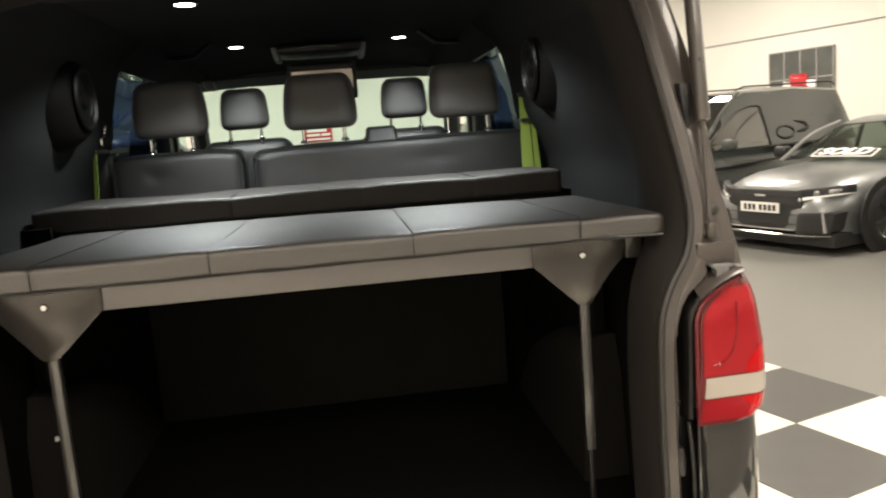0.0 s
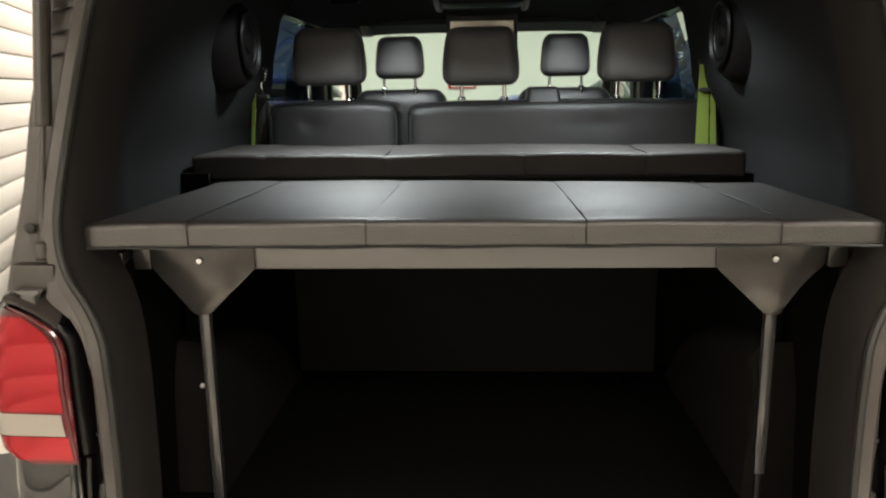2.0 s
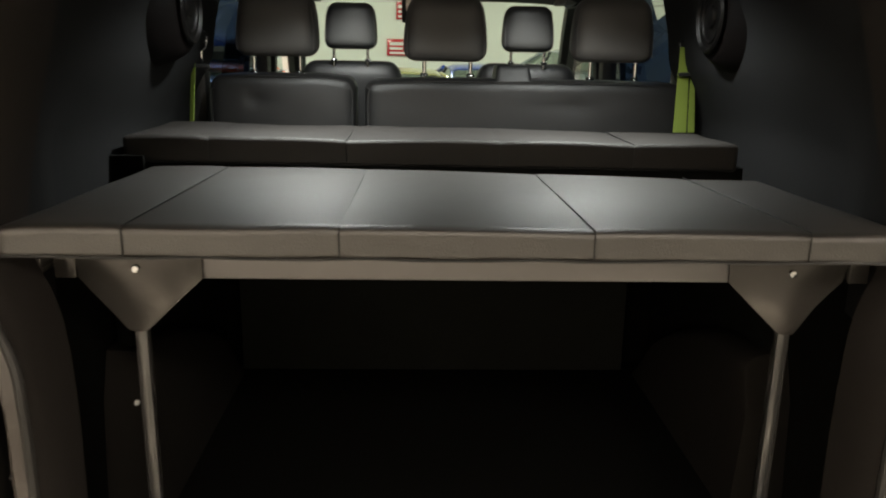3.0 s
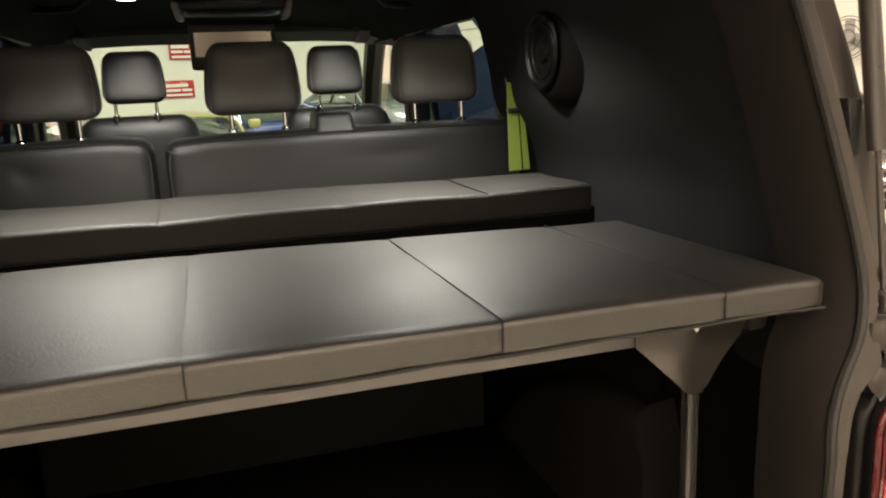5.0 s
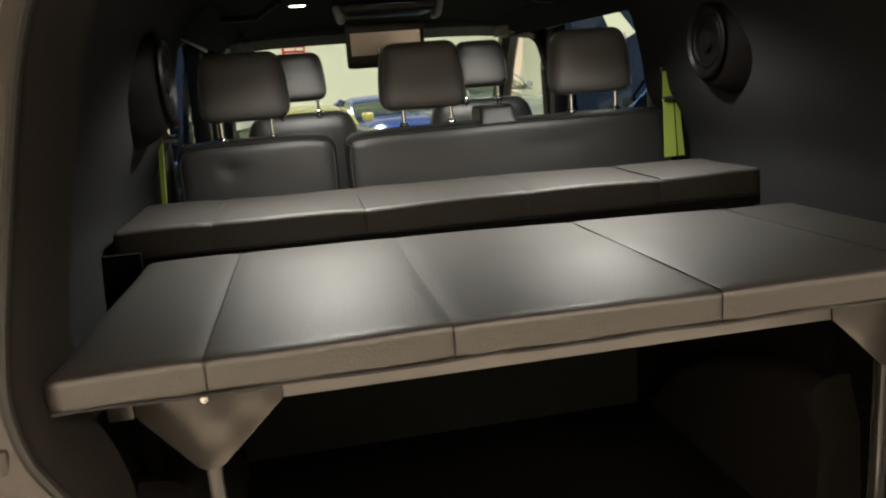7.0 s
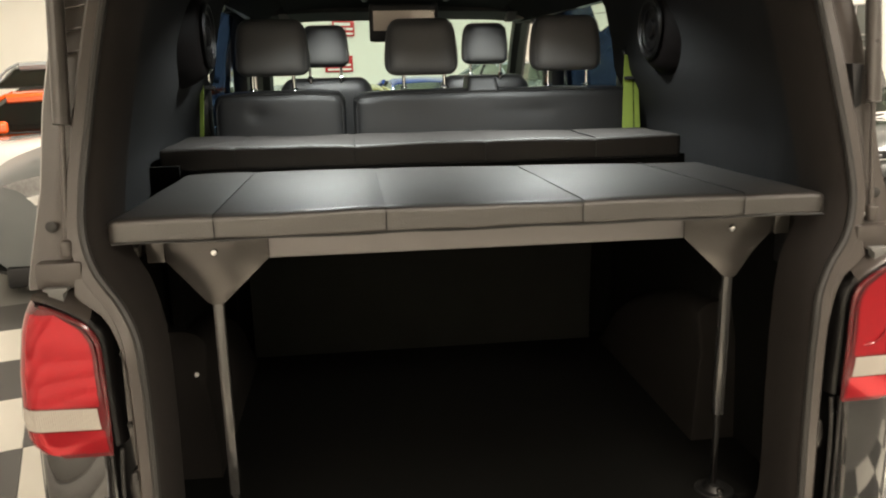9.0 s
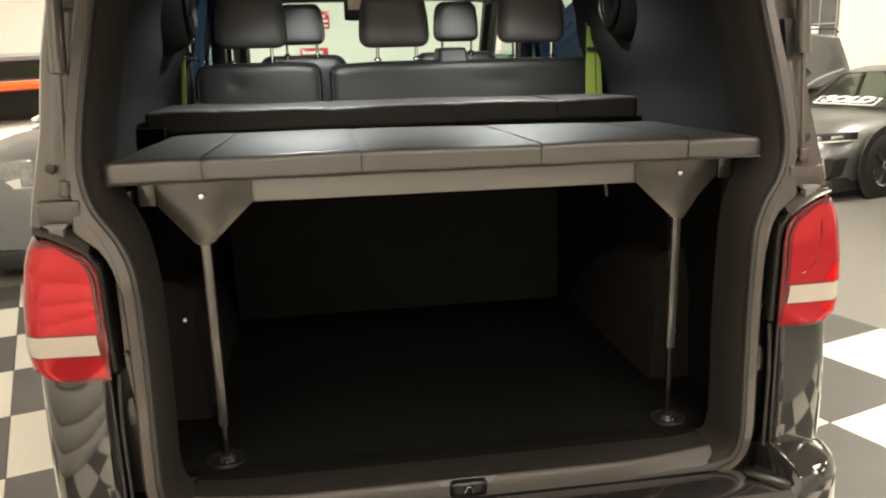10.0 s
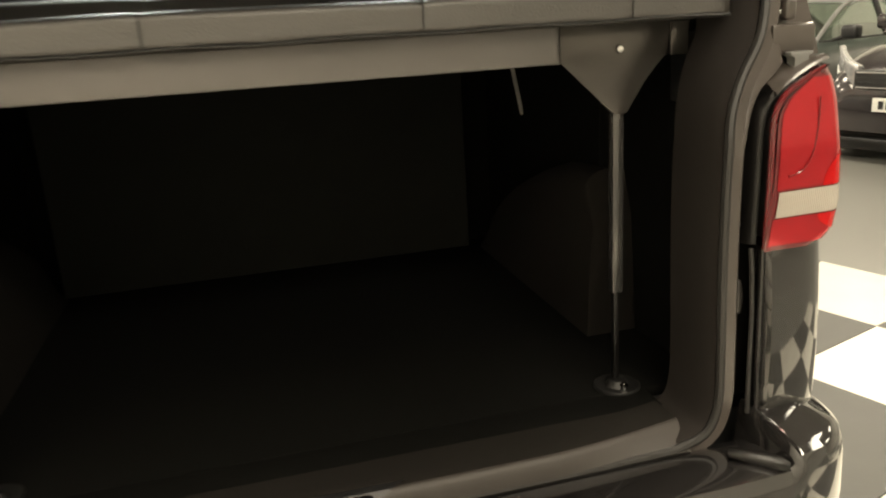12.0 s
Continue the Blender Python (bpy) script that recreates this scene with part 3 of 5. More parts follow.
# rear bumper: a section swept round the corners
prof = [(0.172, 0.520), (0.157, 0.540), (0.137, 0.545), (0.112, 0.552), (0.047, 0.556), (0.020, 0.548), (0.006, 0.52), (0.0, 0.46), (0.012, 0.36), (0.052, 0.28), (0.17, 0.26)]
raised = [(0.172, 0.616), (0.157, 0.615), (0.137, 0.613), (0.112, 0.609), (0.040, 0.590), (0.017, 0.578), (0.004, 0.545), (0.0, 0.46), (0.012, 0.36), (0.052, 0.28), (0.17, 0.26)]
half_plan = curve([(0, -0.372, 0), (0.30, -0.371, 0), (0.55, -0.366, 0), (0.72, -0.362, 0), (0.83, -0.350, 0), (0.91, -0.312, 0), (0.955, -0.24, 0), (0.975, -0.12, 0), (0.98, 0.04, 0), (0.98, 0.25, 0)], 120)
plan = [Vector((-p.x, p.y, 0)) for p in half_plan[:0:-1]] + half_plan
rings = []
for i, p in enumerate(plan):
    q, r = plan[max(0, i - 1)], plan[min(len(plan) - 1, i + 1)]
    t = (r - q).normalized()
    inward = Vector((-t.y, t.x, 0))
    k = max(0, min(1, (abs(p.x) - 0.778) / 0.020))
    k = k * k * (3 - 2 * k)
    f = max(0, min(1, (abs(p.x) - 0.80) / 0.14))
    rings.append([p + inward * (d0 + (d1 - d0) * k) * (1 - 0.35 * f) + Vector((0, 0, z0 + (z1 - z0) * k)) for (d0, z0), (d1, z1) in zip(prof, raised)])
bumper = part("rear_bumper", loft(rings), PAINT, van, "glossy black rear bumper")
for s in (-1, 1):
    strip = [p for p in half_plan if 0.70 < p.x < 0.872]
    part("reflector", slab([[Vector((s * p.x, p.y - 0.0035 + 0.35 * (0.462 - z), z)) for p in strip] for z in (0.426, 0.446, 0.466)], 0.006), REDPURE, bumper, "red reflector strip in the bumper")
    part("bump_stop", tube([(s * 0.690, -0.275, 0.566), (s * 0.705, -0.288, 0.566), (s * 0.760, -0.328, 0.560), (s * 0.772, -0.336, 0.556)], [0.008, 0.012, 0.013, 0.008], 12), GLOSSBLACK, bumper, "black rubber bump stop")

# ---------------------------------------------------------------- the van: outer skin
SIDE = [(0.95, 0.30), (0.955, 0.62), (0.953, 0.95), (0.945, 1.20), (0.925, 1.30), (0.90, 1.50), (0.875, 1.75), (0.83, 1.93), (0.72, 2.05), (0.45, 2.115), (0.0, 2.13)]


def side_x(z):
    return lerp_table([(z0, x0) for x0, z0 in SIDE], z)


def side_sheet(s, y0, y1, z0, z1, n=6, back=None):
    """A sheet of the outer side between two heights; back(z) moves the front end."""
    rings = []
    for i in range(n + 1):
        z = z0 + (z1 - z0) * i / n
        e = back(z) if back else y1
        rings.append([Vector((s * (side_x(z) - 0.0), y0 + (e - y0) * k / 6, z)) for k in range(7)])
    return slab(rings, 0.025)


for s in (-1, 1):
    part("side_panel", side_sheet(s, 0.10, 4.0, 0.32, 1.255), PAINT, van, "black side panel")
    part("rear_quarter", side_sheet(s, 0.12, 1.36, 1.255, 1.97), PAINT, van)
    part("middle_pillar", side_sheet(s, 2.36, 2.48, 1.255, 1.93), PAINT, van)
    part("roof_rail", side_sheet(s, 1.36, 2.95, 1.925, 2.05, 3), PAINT, van)
    pane = loft([[Vector((s * (side_x(z) - 0.012), y, z)) for y in (1.36, 1.86, 2.36)] for z in (1.255, 1.5, 1.75, 1.93)])
    if s > 0:
        # the film is missing over a four-sided patch
        patch = ((1.838, 1.914), (1.69, 1.926), (1.577, 1.830), (1.785, 1.796))
        for (ya, za), (yb, zb) in zip(patch, patch[1:] + patch[:1]):
            bmesh.ops.bisect_plane(pane, geom=pane.verts[:] + pane.edges[:] + pane.faces[:], plane_co=(0, ya, za), plane_no=(0, zb - za, ya - yb))
        for f in pane.faces:
            c = f.calc_center_median()
            if all((zb - za) * (c.y - ya) + (ya - yb) * (c.z - za) < 0 for (ya, za), (yb, zb) in zip(patch, patch[1:] + patch[:1])):
                f.material_index = 1
    part("side_window", pane, [GLASSTINT, GLASSCLEAR], van, "dark tinted side window")
    part("door_window", loft([[Vector((s * (side_x(z) - 0.012), y, z)) for y in (2.48, 2.48 + 0.5 * (e - 2.48), e)] for z, e in ((1.255, 3.6), (1.5, 3.42), (1.75, 3.14), (1.93, 2.92))]), GLASSCLEAR, van, "clear door window")
    part("windscreen_pillar", tube([(s * 0.84, 3.68, 1.22), (s * 0.81, 3.46, 1.5), (s * 0.78, 3.18, 1.78), (s * 0.76, 2.98, 1.93), (s * 0.74, 2.80, 2.03)], 0.055, 8), PLASTIC, van, "black windscreen pillar")
    part("door_frame", tube([(s * 0.80, 2.44, 1.25), (s * 0.79, 2.44, 1.72), (s * 0.77, 2.48, 1.87), (s * 0.74, 2.62, 1.93), (s * 0.72, 2.95, 1.93)], 0.04, 8), PLASTIC, van)
roof = [Vector((s * x, 0, z)) for s, x, z in [(-1, 0.83, 1.93), (-1, 0.72, 2.05), (-1, 0.45, 2.115), (1, 0, 2.13), (1, 0.45, 2.115), (1, 0.72, 2.05), (1, 0.83, 1.93)]]
part("roof", slab([[p + Vector((0, y, dz)) for p in roof] for y, dz in ((0.03, -0.02), (0.12, 0), (1.5, 0.01), (2.6, 0), (2.95, -0.03))], 0.02), PAINT, van, "black roof")
nose = []
for y, z, w in ((3.62, 1.20, 0.93), (3.9, 1.12, 0.93), (4.25, 0.98, 0.90), (4.45, 0.80, 0.86), (4.52, 0.55, 0.84), (4.5, 0.30, 0.82)):
    nose.append([Vector((w * math.sin(a), y - 0.25 * (1 - math.cos(a)) * (y > 4), z)) for a in [(-1 + 2 * k / 12) * math.pi / 2 for k in range(13)]])
part("bonnet", loft(nose), PAINT, van, "black bonnet and nose")
part("windscreen", loft([[Vector((x * w, y - 0.14 * (abs(x)) ** 2, z)) for x in (-1, -0.66, -0.33, 0, 0.33, 0.66, 1)] for y, z, w in ((3.80, 1.20, 0.85), (3.60, 1.45, 0.82), (3.32, 1.72, 0.79), (3.06, 1.95, 0.74))]), GLASSCLEAR, van, "clear windscreen")
hd = []
for x in [-0.86 + 1.72 * k / 12 for k in range(13)]:
    y = 3.07 - 0.14 * (x / 0.74) ** 2
    d = 0.05 * (abs(x) / 0.86) ** 4
    hd.append([Vector((x, yy, zz - d)) for yy, zz in ((y + 0.02, 1.945), (y - 0.02, 1.925), (y - 0.16, 1.965), (y - 0.16, 2.12), (y - 0.02, 2.07))])
part("front_header", loft(hd, closed=True, caps=True), PLASTIC, van, "dark front roof header")
part("dashboard", rbox(-0.86, 0.86, 3.05, 3.75, 0.95, 1.30, 0.08, 6), PLASTIC, van, "black dashboard")
part("underbody", box(-0.93, 0.93, -0.12, 4.2, 0.26, 0.56, 0.02), PLASTIC, van)
# raised tailgate above the opening
gate = [Vector((x, 0, dz)) for x, dz in ((-0.86, -0.10), (-0.82, -0.02), (-0.4, 0.02), (0, 0.03), (0.4, 0.02), (0.82, -0.02), (0.86, -0.10))]
part("tailgate", slab([[p + Vector((0, y, z)) for p in gate] for y, z in ((0.02, 2.13), (-0.3, 2.17), (-0.8, 2.22), (-1.25, 2.24))], 0.05), PAINT, van, "black raised tailgate")


def wheel(parent, m, r=0.33, w=0.21, spokes=7, rim_mat=RIMMETAL):
    """A road wheel, axle along y, outer face towards -y."""
    ob = part("wheel", place(lathe([(r * 0.66, -w / 2), (r * 0.9, -w / 2), (r, -w * 0.36), (r, w * 0.36), (r * 0.9, w / 2), (r * 0.66, w / 2)], 28, "y", caps=False), Matrix()), TYRE, parent, m=m)
    bm = lathe([(r * 0.70, -w * 0.47), (r * 0.66, -w * 0.50), (r * 0.62, -w * 0.46), (r * 0.60, w * 0.3), (r * 0.70, w * 0.3)], 28, "y", caps=False)
    for k in range(spokes):
        a = k * math.tau / spokes
        for d in (-0.13, 0.13):
            sp = box(-r * 0.035, r * 0.035, -w * 0.46, -w * 0.30, r * 0.1, r * 0.64)
            place(sp, Matrix.Rotation(a + d, 4, "Y") @ Matrix.Rotation(-d * 0.6, 4, "Y"))
            tmp = bpy.data.meshes.new("tmp")
            sp.to_mesh(tmp)
            sp.free()
            bm.from_mesh(tmp)
            bpy.data.meshes.remove(tmp)
    lathe([(r * 0.12, -w * 0.50), (r * 0.16, -w * 0.44), (r * 0.16, -w * 0.2)], 14, "y", bm=bm)
    part("rim", bm, rim_mat, ob)
    part("hub_back", lathe([(r * 0.6, w * 0.1), (r * 0.6, w * 0.2)], 24, "y"), RIMDARK, ob)
    return ob


for y in (0.85, 3.75):
    wheel(van, pose(-0.86, y, 0.33, 0, 0, -90))
    wheel(van, pose(0.86, y, 0.33, 0, 0, 90))

# ---------------------------------------------------------------- the van: inside
INNER = [(0.800, 1.25), (0.802, 1.42), (0.796, 1.58), (0.776, 1.74), (0.742, 1.88), (0.69, 1.975), (0.60, 2.03)]


def inner_x(z):
    return lerp_table([(z0, x0) for x0, z0 in INNER], z)


def recess(y, z):
    """The lining widens low down beside the bench."""
    a = max(0.0, min(1.0, (y - 0.06) / 0.30))
    b = max(0.0, min(1.0, (1.66 - z) / 0.22))
    return 0.075 * a * a * (3 - 2 * a) * b * b * (3 - 2 * b)


for s in (-1, 1):
    zs = [1.16 + (2.03 - 1.16) * i / 34 for i in range(35)]
    part("upper_lining", slab([[Vector((s * (inner_x(z) + recess(y, z)), y, z)) for y in (rear_y(z) + 0.125, 0.06, 0.12, 0.18, 0.24, 0.30, 0.36, 0.5, 0.7, 0.9, 1.1, 1.30, 1.36)] for z in zs], 0.012), CARPET, van, "grey carpet side lining")
    part("window_rail", slab([[Vector((s * inner_x(z), y, z)) for y in (1.36, 1.9, 2.4, 2.9)] for z in (1.905, 1.95, 2.0, 2.045)], 0.02), CARPET, van)
    part("lower_door_lining", box(*sorted((s * 0.82, s * 0.86)), 1.36, 3.6, 0.62, 1.26, 0.02), PLASTIC, van)
    part("pillar_cover", box(*sorted((s * 0.775, s * 0.85)), 2.34, 2.48, 1.2, 1.93, 0.02), PLASTIC, van)
    part("pillar_cover", box(*sorted((s * 0.80, s * 0.87)), 1.345, 1.42, 1.2, 1.93, 0.02), PLASTIC, van)
    part("curtain_rail", tube([(s * 0.752, 1.31, 1.930), (s * 0.751, 1.8, 1.918), (s * 0.750, 2.32, 1.904)], 0.011), GREYTRIM, van, "pale curtain rail")
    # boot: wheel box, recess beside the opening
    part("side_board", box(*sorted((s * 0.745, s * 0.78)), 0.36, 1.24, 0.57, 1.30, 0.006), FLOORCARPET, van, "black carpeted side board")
    rings = []
    for i in range(15):
        f = i / 14
        # a blister over the wheel: upright in front, falling away towards the cab
        y = 0.268 + 0.87 * f
        high = lerp_table([(0.268, 0.30), (0.275, 0.36), (0.29, 0.395), (0.34, 0.41), (0.50, 0.40), (0.66, 0.355), (0.86, 0.275), (1.0, 0.19), (1.08, 0.10), (1.14, 0.03)], y)
        rings.append([Vector((s * (0.668 + 0.035 * g + 0.09 * max(0.0, g - 0.62) ** 1.8 * 5.8), y + 0.02 * g * (f < 0.02), 0.580 + high * math.sin(math.pi / 2 * min(1, g * 1.06)) ** 0.85)) for g in [k / 18 for k in range(19)]])
    bm = loft(rings)
    bm.verts.ensure_lookup_table()
    bm.faces.new([bm.verts.new((s * 0.80, 0.272, 0.58))] + [v for v in bm.verts[:19]])
    part("wheel_arch_cover", bm, ARCHCARPET, van, "rounded carpeted wheel arch cover")
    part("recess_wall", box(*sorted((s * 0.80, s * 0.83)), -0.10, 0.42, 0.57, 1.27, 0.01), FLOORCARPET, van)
    if s < 0:
        part("side_button", place(lathe([(0.0065, 0), (0.0065, 0.006), (0.004, 0.009)], 12, "x"), Matrix.Translation((s * 0.713, 0.262, 0.890))), STICKER, van, "white button clip")
part("roof_lining", slab([[Vector((x, y, 2.055 - 0.05 * (abs(x) / 0.61) ** 3 - (0.07 * ((y - 2.5) / 0.5) ** 2 if y > 2.5 else 0))) for x in (-0.61, -0.5, -0.3, 0, 0.3, 0.5, 0.61)] for y in (0.02, 0.3, 0.9, 1.5, 2.1, 2.5, 2.8, 3.02)], 0.012), CARPET, van, "dark carpet roof lining")
# paler carpet at the rear paints in light reaching over the sill
part("sill_floor", loft([[Vector((x, y + (sill_in(x) if y < -0.1 else 0.0), z)) for y, z in ((-0.1935, 0.560), (-0.1935, 0.5845), (-0.190, 0.5858), (-0.15, 0.5864), (-0.12, 0.5862), (-0.098, 0.5852))] for x in xs]), ARCHCARPET, van, "worn grey carpet edge beside the sill, light falloff painted in")
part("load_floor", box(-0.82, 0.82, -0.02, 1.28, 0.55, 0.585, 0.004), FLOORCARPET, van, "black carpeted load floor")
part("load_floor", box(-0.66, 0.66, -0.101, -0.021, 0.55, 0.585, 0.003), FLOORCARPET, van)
part("cab_floor", box(-0.86, 0.86, 1.28, 3.7, 0.50, 0.56), FLOORCARPET, van)
part("bulkhead", box(-0.682, 0.640, 1.165, 1.185, 0.58, 1.325, 0.005), BULKBOARD, van, "black board behind the bench")
part("bench_back", box(-0.80, 0.80, 1.235, 1.265, 0.58, 1.34, 0.005), FLOORCARPET, van, "black carpeted panel behind the board")

# ---------------------------------------------------------------- bed shelf on legs
bed = thing("bed_platform", "grey steel bed frame on two folding legs", "bed frame", at=(0, 0, 0.585))


def low(bm):
    return place(bm, Matrix.Translation((0, 0, -0.585)))


part("board", low(box(-0.79, 0.79, 0.030, 0.64, 1.305, 1.327, 0.003)), BLACKBOARD, bed, "black painted board")
part("board", low(box(-0.872, 0.79, 0.708, 1.17, 1.330, 1.372, 0.003)), BLACKBOARD, bed, "black painted board")
part("board_corner", low(box(-0.872, -0.790, 0.622, 0.641, 1.320, 1.396)), FLOORCARPET, bed, "black board corner beside the cushion")
part("back_strip", low(box(-0.872, 0.732, 0.642, 0.704, 1.320, 1.3715)), BLACKBOARD, bed, "black strip under the cushion")
part("cross_bar", low(box(-0.485, 0.485, 0.0, 0.028, 1.260, 1.326, 0.003)), STEEL, bed, "pale grey steel cross bar")
for s in (-1, 1):
    part("bar_end", low(box(*sorted((s * 0.702, s * 0.740)), -0.01, 0.03, 1.262, 1.324, 0.003)), GUSSET, bed)
    part("side_rail", low(box(*sorted((s * 0.752, s * 0.785)), -0.03, 1.1, 1.275, 1.304, 0.003)), GUSSET, bed)
    outer = ((0.622, 1.166), (0.700, 1.262)) if s < 0 else ((0.619, 1.167), (0.632, 1.190), (0.650, 1.217), (0.672, 1.243), (0.694, 1.263))
    plate = part("gusset_plate", low(prism([(s * x, z) for x, z in ((0.480, 1.327), (0.480, 1.262), (0.580, 1.166), (0.590, 1.160), (0.612, 1.160)) + outer + ((0.706, 1.327),)], -0.006, 0.0, 0.0015)), GUSSET, bed, "dark grey triangular gusset plate")
    part("screw", low(place(lathe([(0.0085, 0), (0.0085, -0.003), (0.006, -0.006), (0.002, -0.0065)], 14, "y"), Matrix.Translation((s * 0.597, -0.0065, 1.28)))), CHROME, plate, "bright screw head")
    zk = 0.68 if s < 0 else 0.795
    leg = part("leg", low(box(*sorted((s * 0.589, s * 0.613)), 0.001, 0.025, zk, 1.20, 0.004)), LEGSTEEL, bed, "slim grey steel leg")
    part("lower_leg", low(box(*sorted((s * 0.594, s * 0.608)), 0.005, 0.020, 0.600, zk + 0.004, 0.004)), GLOSSBLACK, leg, "black lower end of the leg")
    part("leg_foot", low(place(lathe([(0.049, 0), (0.049, 0.003), (0.046, 0.0055), (0.042, 0.0035), (0.026, 0.003), (0.022, 0.008), (0.018, 0.016), (0.012, 0.018)], 28, "z"), Matrix.Translation((s * 0.602, 0.006, 0.5855)))), SOCKET, leg, "round floor socket")
    part("foot_screw", low(place(lathe([(0.009, 0), (0.009, 0.008), (0.004, 0.012)], 10, "z"), Matrix.Translation((s * 0.602 + 0.004, -0.018, 0.590)))), CHROME, leg)
strap = slab([[Vector((0.690 + 0.043 * f + e, 0.88 + 0.004 * math.sin(4 * f), 1.302 - 0.240 * f)) for e in (-0.006, 0.006)] for f in [k / 8 for k in range(9)]], 0.0015)
part("strap_end", low(strap), GREYTRIM, bed, "short hanging webbing strap")


def padded(name, label, cat, edges, y0, y1, z0, z1, r, mat, puff, skew=0.0, skew_back=0.0, wave=0.0025, slope=0.0, droop=0.0):
    ob = thing(name, label, cat, at=(0, (y0 + y1) / 2, z0))
    d = Matrix.Translation((0, -(y0 + y1) / 2, -z0))
    n = len(edges) - 1
    for i in range(n):
        a, b = edges[i], edges[i + 1]

        # a longer padded box cut square where two panels are sewn together
        lo, hi = (a - 0.06 if i > 0 else a), (b + 0.06 if i < n - 1 else b)
        bm = rbox(lo, hi, y0, y1, z0, z1, r, 26, None)
        for x, cut in ((a, i > 0), (b, i < n - 1)):
            if cut:
                bmesh.ops.bisect_plane(bm, geom=bm.verts[:] + bm.edges[:] + bm.faces[:], plane_co=(x, 0, 0), plane_no=(-1 if x == a else 1, 0, 0), clear_outer=True)
        tilt = 0.004 * math.sin(i * 2.3 + y0 * 5)
        for v in bm.verts:
            p = v.co
            m, h = (a + b) / 2, (b - a) / 2
            f = (p.x - m) / h
            gap = 0.0
            if i > 0:
                gap = max(gap, math.exp(-((p.x - a) / 0.012) ** 2))
            if i < n - 1:
                gap = max(gap, math.exp(-((p.x - b) / 0.012) ** 2))
            up = (p.z - z0) / (z1 - z0)
            if up > 0.6:
                p.z += puff * (1 - f * f) + tilt * f * 0.4 - 0.0012 * gap + wave * noise.noise(Vector((p.x * 4, p.y * 4, 3.7)))
            if up > 0.3:
                p.z -= slope * up * (p.y - y0) / (y1 - y0)
            if p.y < y0 + r:
                p.y += 0.0014 * gap - puff * 0.4 * (1 - f * f) - 0.0018 * noise.noise(Vector((p.x * 6, p.z * 9, i + 7)))
            g = (p.y - y0) / (y1 - y0)
            if droop and i == 0:
                p.z -= droop * 0.6 * ((b - p.x) / (b - a)) ** 1.3 * max(0.0, up)
            if droop and i == n - 1:
                p.z -= droop * (0.3 + 0.2 * (p.x - a) / (b - a)) * max(0.0, up)
            if droop and i == n - 2:
                p.z -= droop * 0.3 * (p.x - a) / (b - a) * max(0.0, up)
            # soft rounded outer ends
            for edge, outer in ((a, i == 0), (b, i == n - 1)):
                if droop and outer:
                    k = math.exp(-((p.x - edge) / 0.016) ** 2)
                    p.z -= 0.004 * k * max(0.0, up)
                    p.y += 0.010 * k * max(0.0, 1 - 4 * g)
            p.y += (skew + (skew_back - skew) * g) * p.x
        place(bm, d)
        part("cover_panel", bm, mat, ob)
    # stitched seams
    for x in edges[1:-1]:
        sw = tube([(x, y0 + skew * x - 0.0005, z0 + 0.006), (x, y0 + skew * x - 0.0005, z1 - r * 0.6), (x, y0 + r * 0.5 + skew * x, z1 - 0.001), (x, y1 - 0.01 + skew_back * x, z1 - 0.001 - slope)], 0.0012, 5)
        place(sw, d)
        part("seam", sw, PLASTIC, ob)
    # piped hem along the lower front edge
    hem = tube([(edges[0] + 0.012 + (edges[-1] - edges[0] - 0.024) * k / 40, y0 + skew * (edges[0] + (edges[-1] - edges[0]) * k / 40) + 0.0015 * math.sin(k * 1.7), z0 + 0.005 + 0.0012 * math.sin(k * 0.9)) for k in range(41)], 0.0028, 6)
    place(hem, d)
    part("hem", hem, PLASTIC, ob)
    return ob


padded("bed_mattress", "dark grey leatherette mattress in five sewn panels on the bed board", "mattress", [-0.786, -0.572, -0.222, 0.198, 0.560, 0.757], -0.128, 0.580, 1.328, 1.386, 0.014, LEATHERETTE, 0.0007, skew_back=-0.085, slope=0.012, droop=0.012)
padded("bed_cushion", "black leatherette folded cushion lying behind the mattress", "cushion", [-0.850, -0.63, -0.278, 0.118, 0.463, 0.735], 0.632, 0.985, 1.373, 1.442, 0.012, CUSHIONLEATHER, 0.002, skew=-0.02, skew_back=-0.09, wave=0.006)


# ---------------------------------------------------------------- seats
def headrest(parent, x, y, zb, zt, w, t, posts, zp):
    def shape(p, q):
        f = (p.z - zb) / (zt - zb)
        k = 1.0 - 0.17 * max(0, f) ** 2.2 - 0.04 * (1 - f) ** 4
        p.x = x + (p.x - x) * k
        p.y += 0.018 * ((p.x - x) / (w / 2)) ** 2 + 0.02 * f
        return p
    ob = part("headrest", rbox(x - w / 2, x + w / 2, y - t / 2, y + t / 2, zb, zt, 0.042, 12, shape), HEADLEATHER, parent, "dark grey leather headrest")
    part("seam", tube([(x - w * 0.44, y - t * 0.36, zb + 0.02), (x - w * 0.445, y - t * 0.36 + 0.01, (zb + zt) / 2), (x - w * 0.40, y - t * 0.36 + 0.02, zt - 0.02)], 0.0014, 5), STITCH, ob)
    part("seam", tube([(x + w * 0.44, y - t * 0.36, zb + 0.02), (x + w * 0.445, y - t * 0.36 + 0.01, (zb + zt) / 2), (x + w * 0.40, y - t * 0.36 + 0.02, zt - 0.02)], 0.0014, 5), STITCH, ob)
    for px in posts:
        part("post", tube([(px, y, zp - 0.04), (px, y, zb + 0.03)], 0.0065, 10), CHROME, ob, "chrome headrest post")
        part("guide", place(lathe([(0.016, 0), (0.015, 0.006), (0.011, 0.012)], 14, "z"), Matrix.Translation((px, y, zp + 0.002))), CHROME, ob)
    return ob


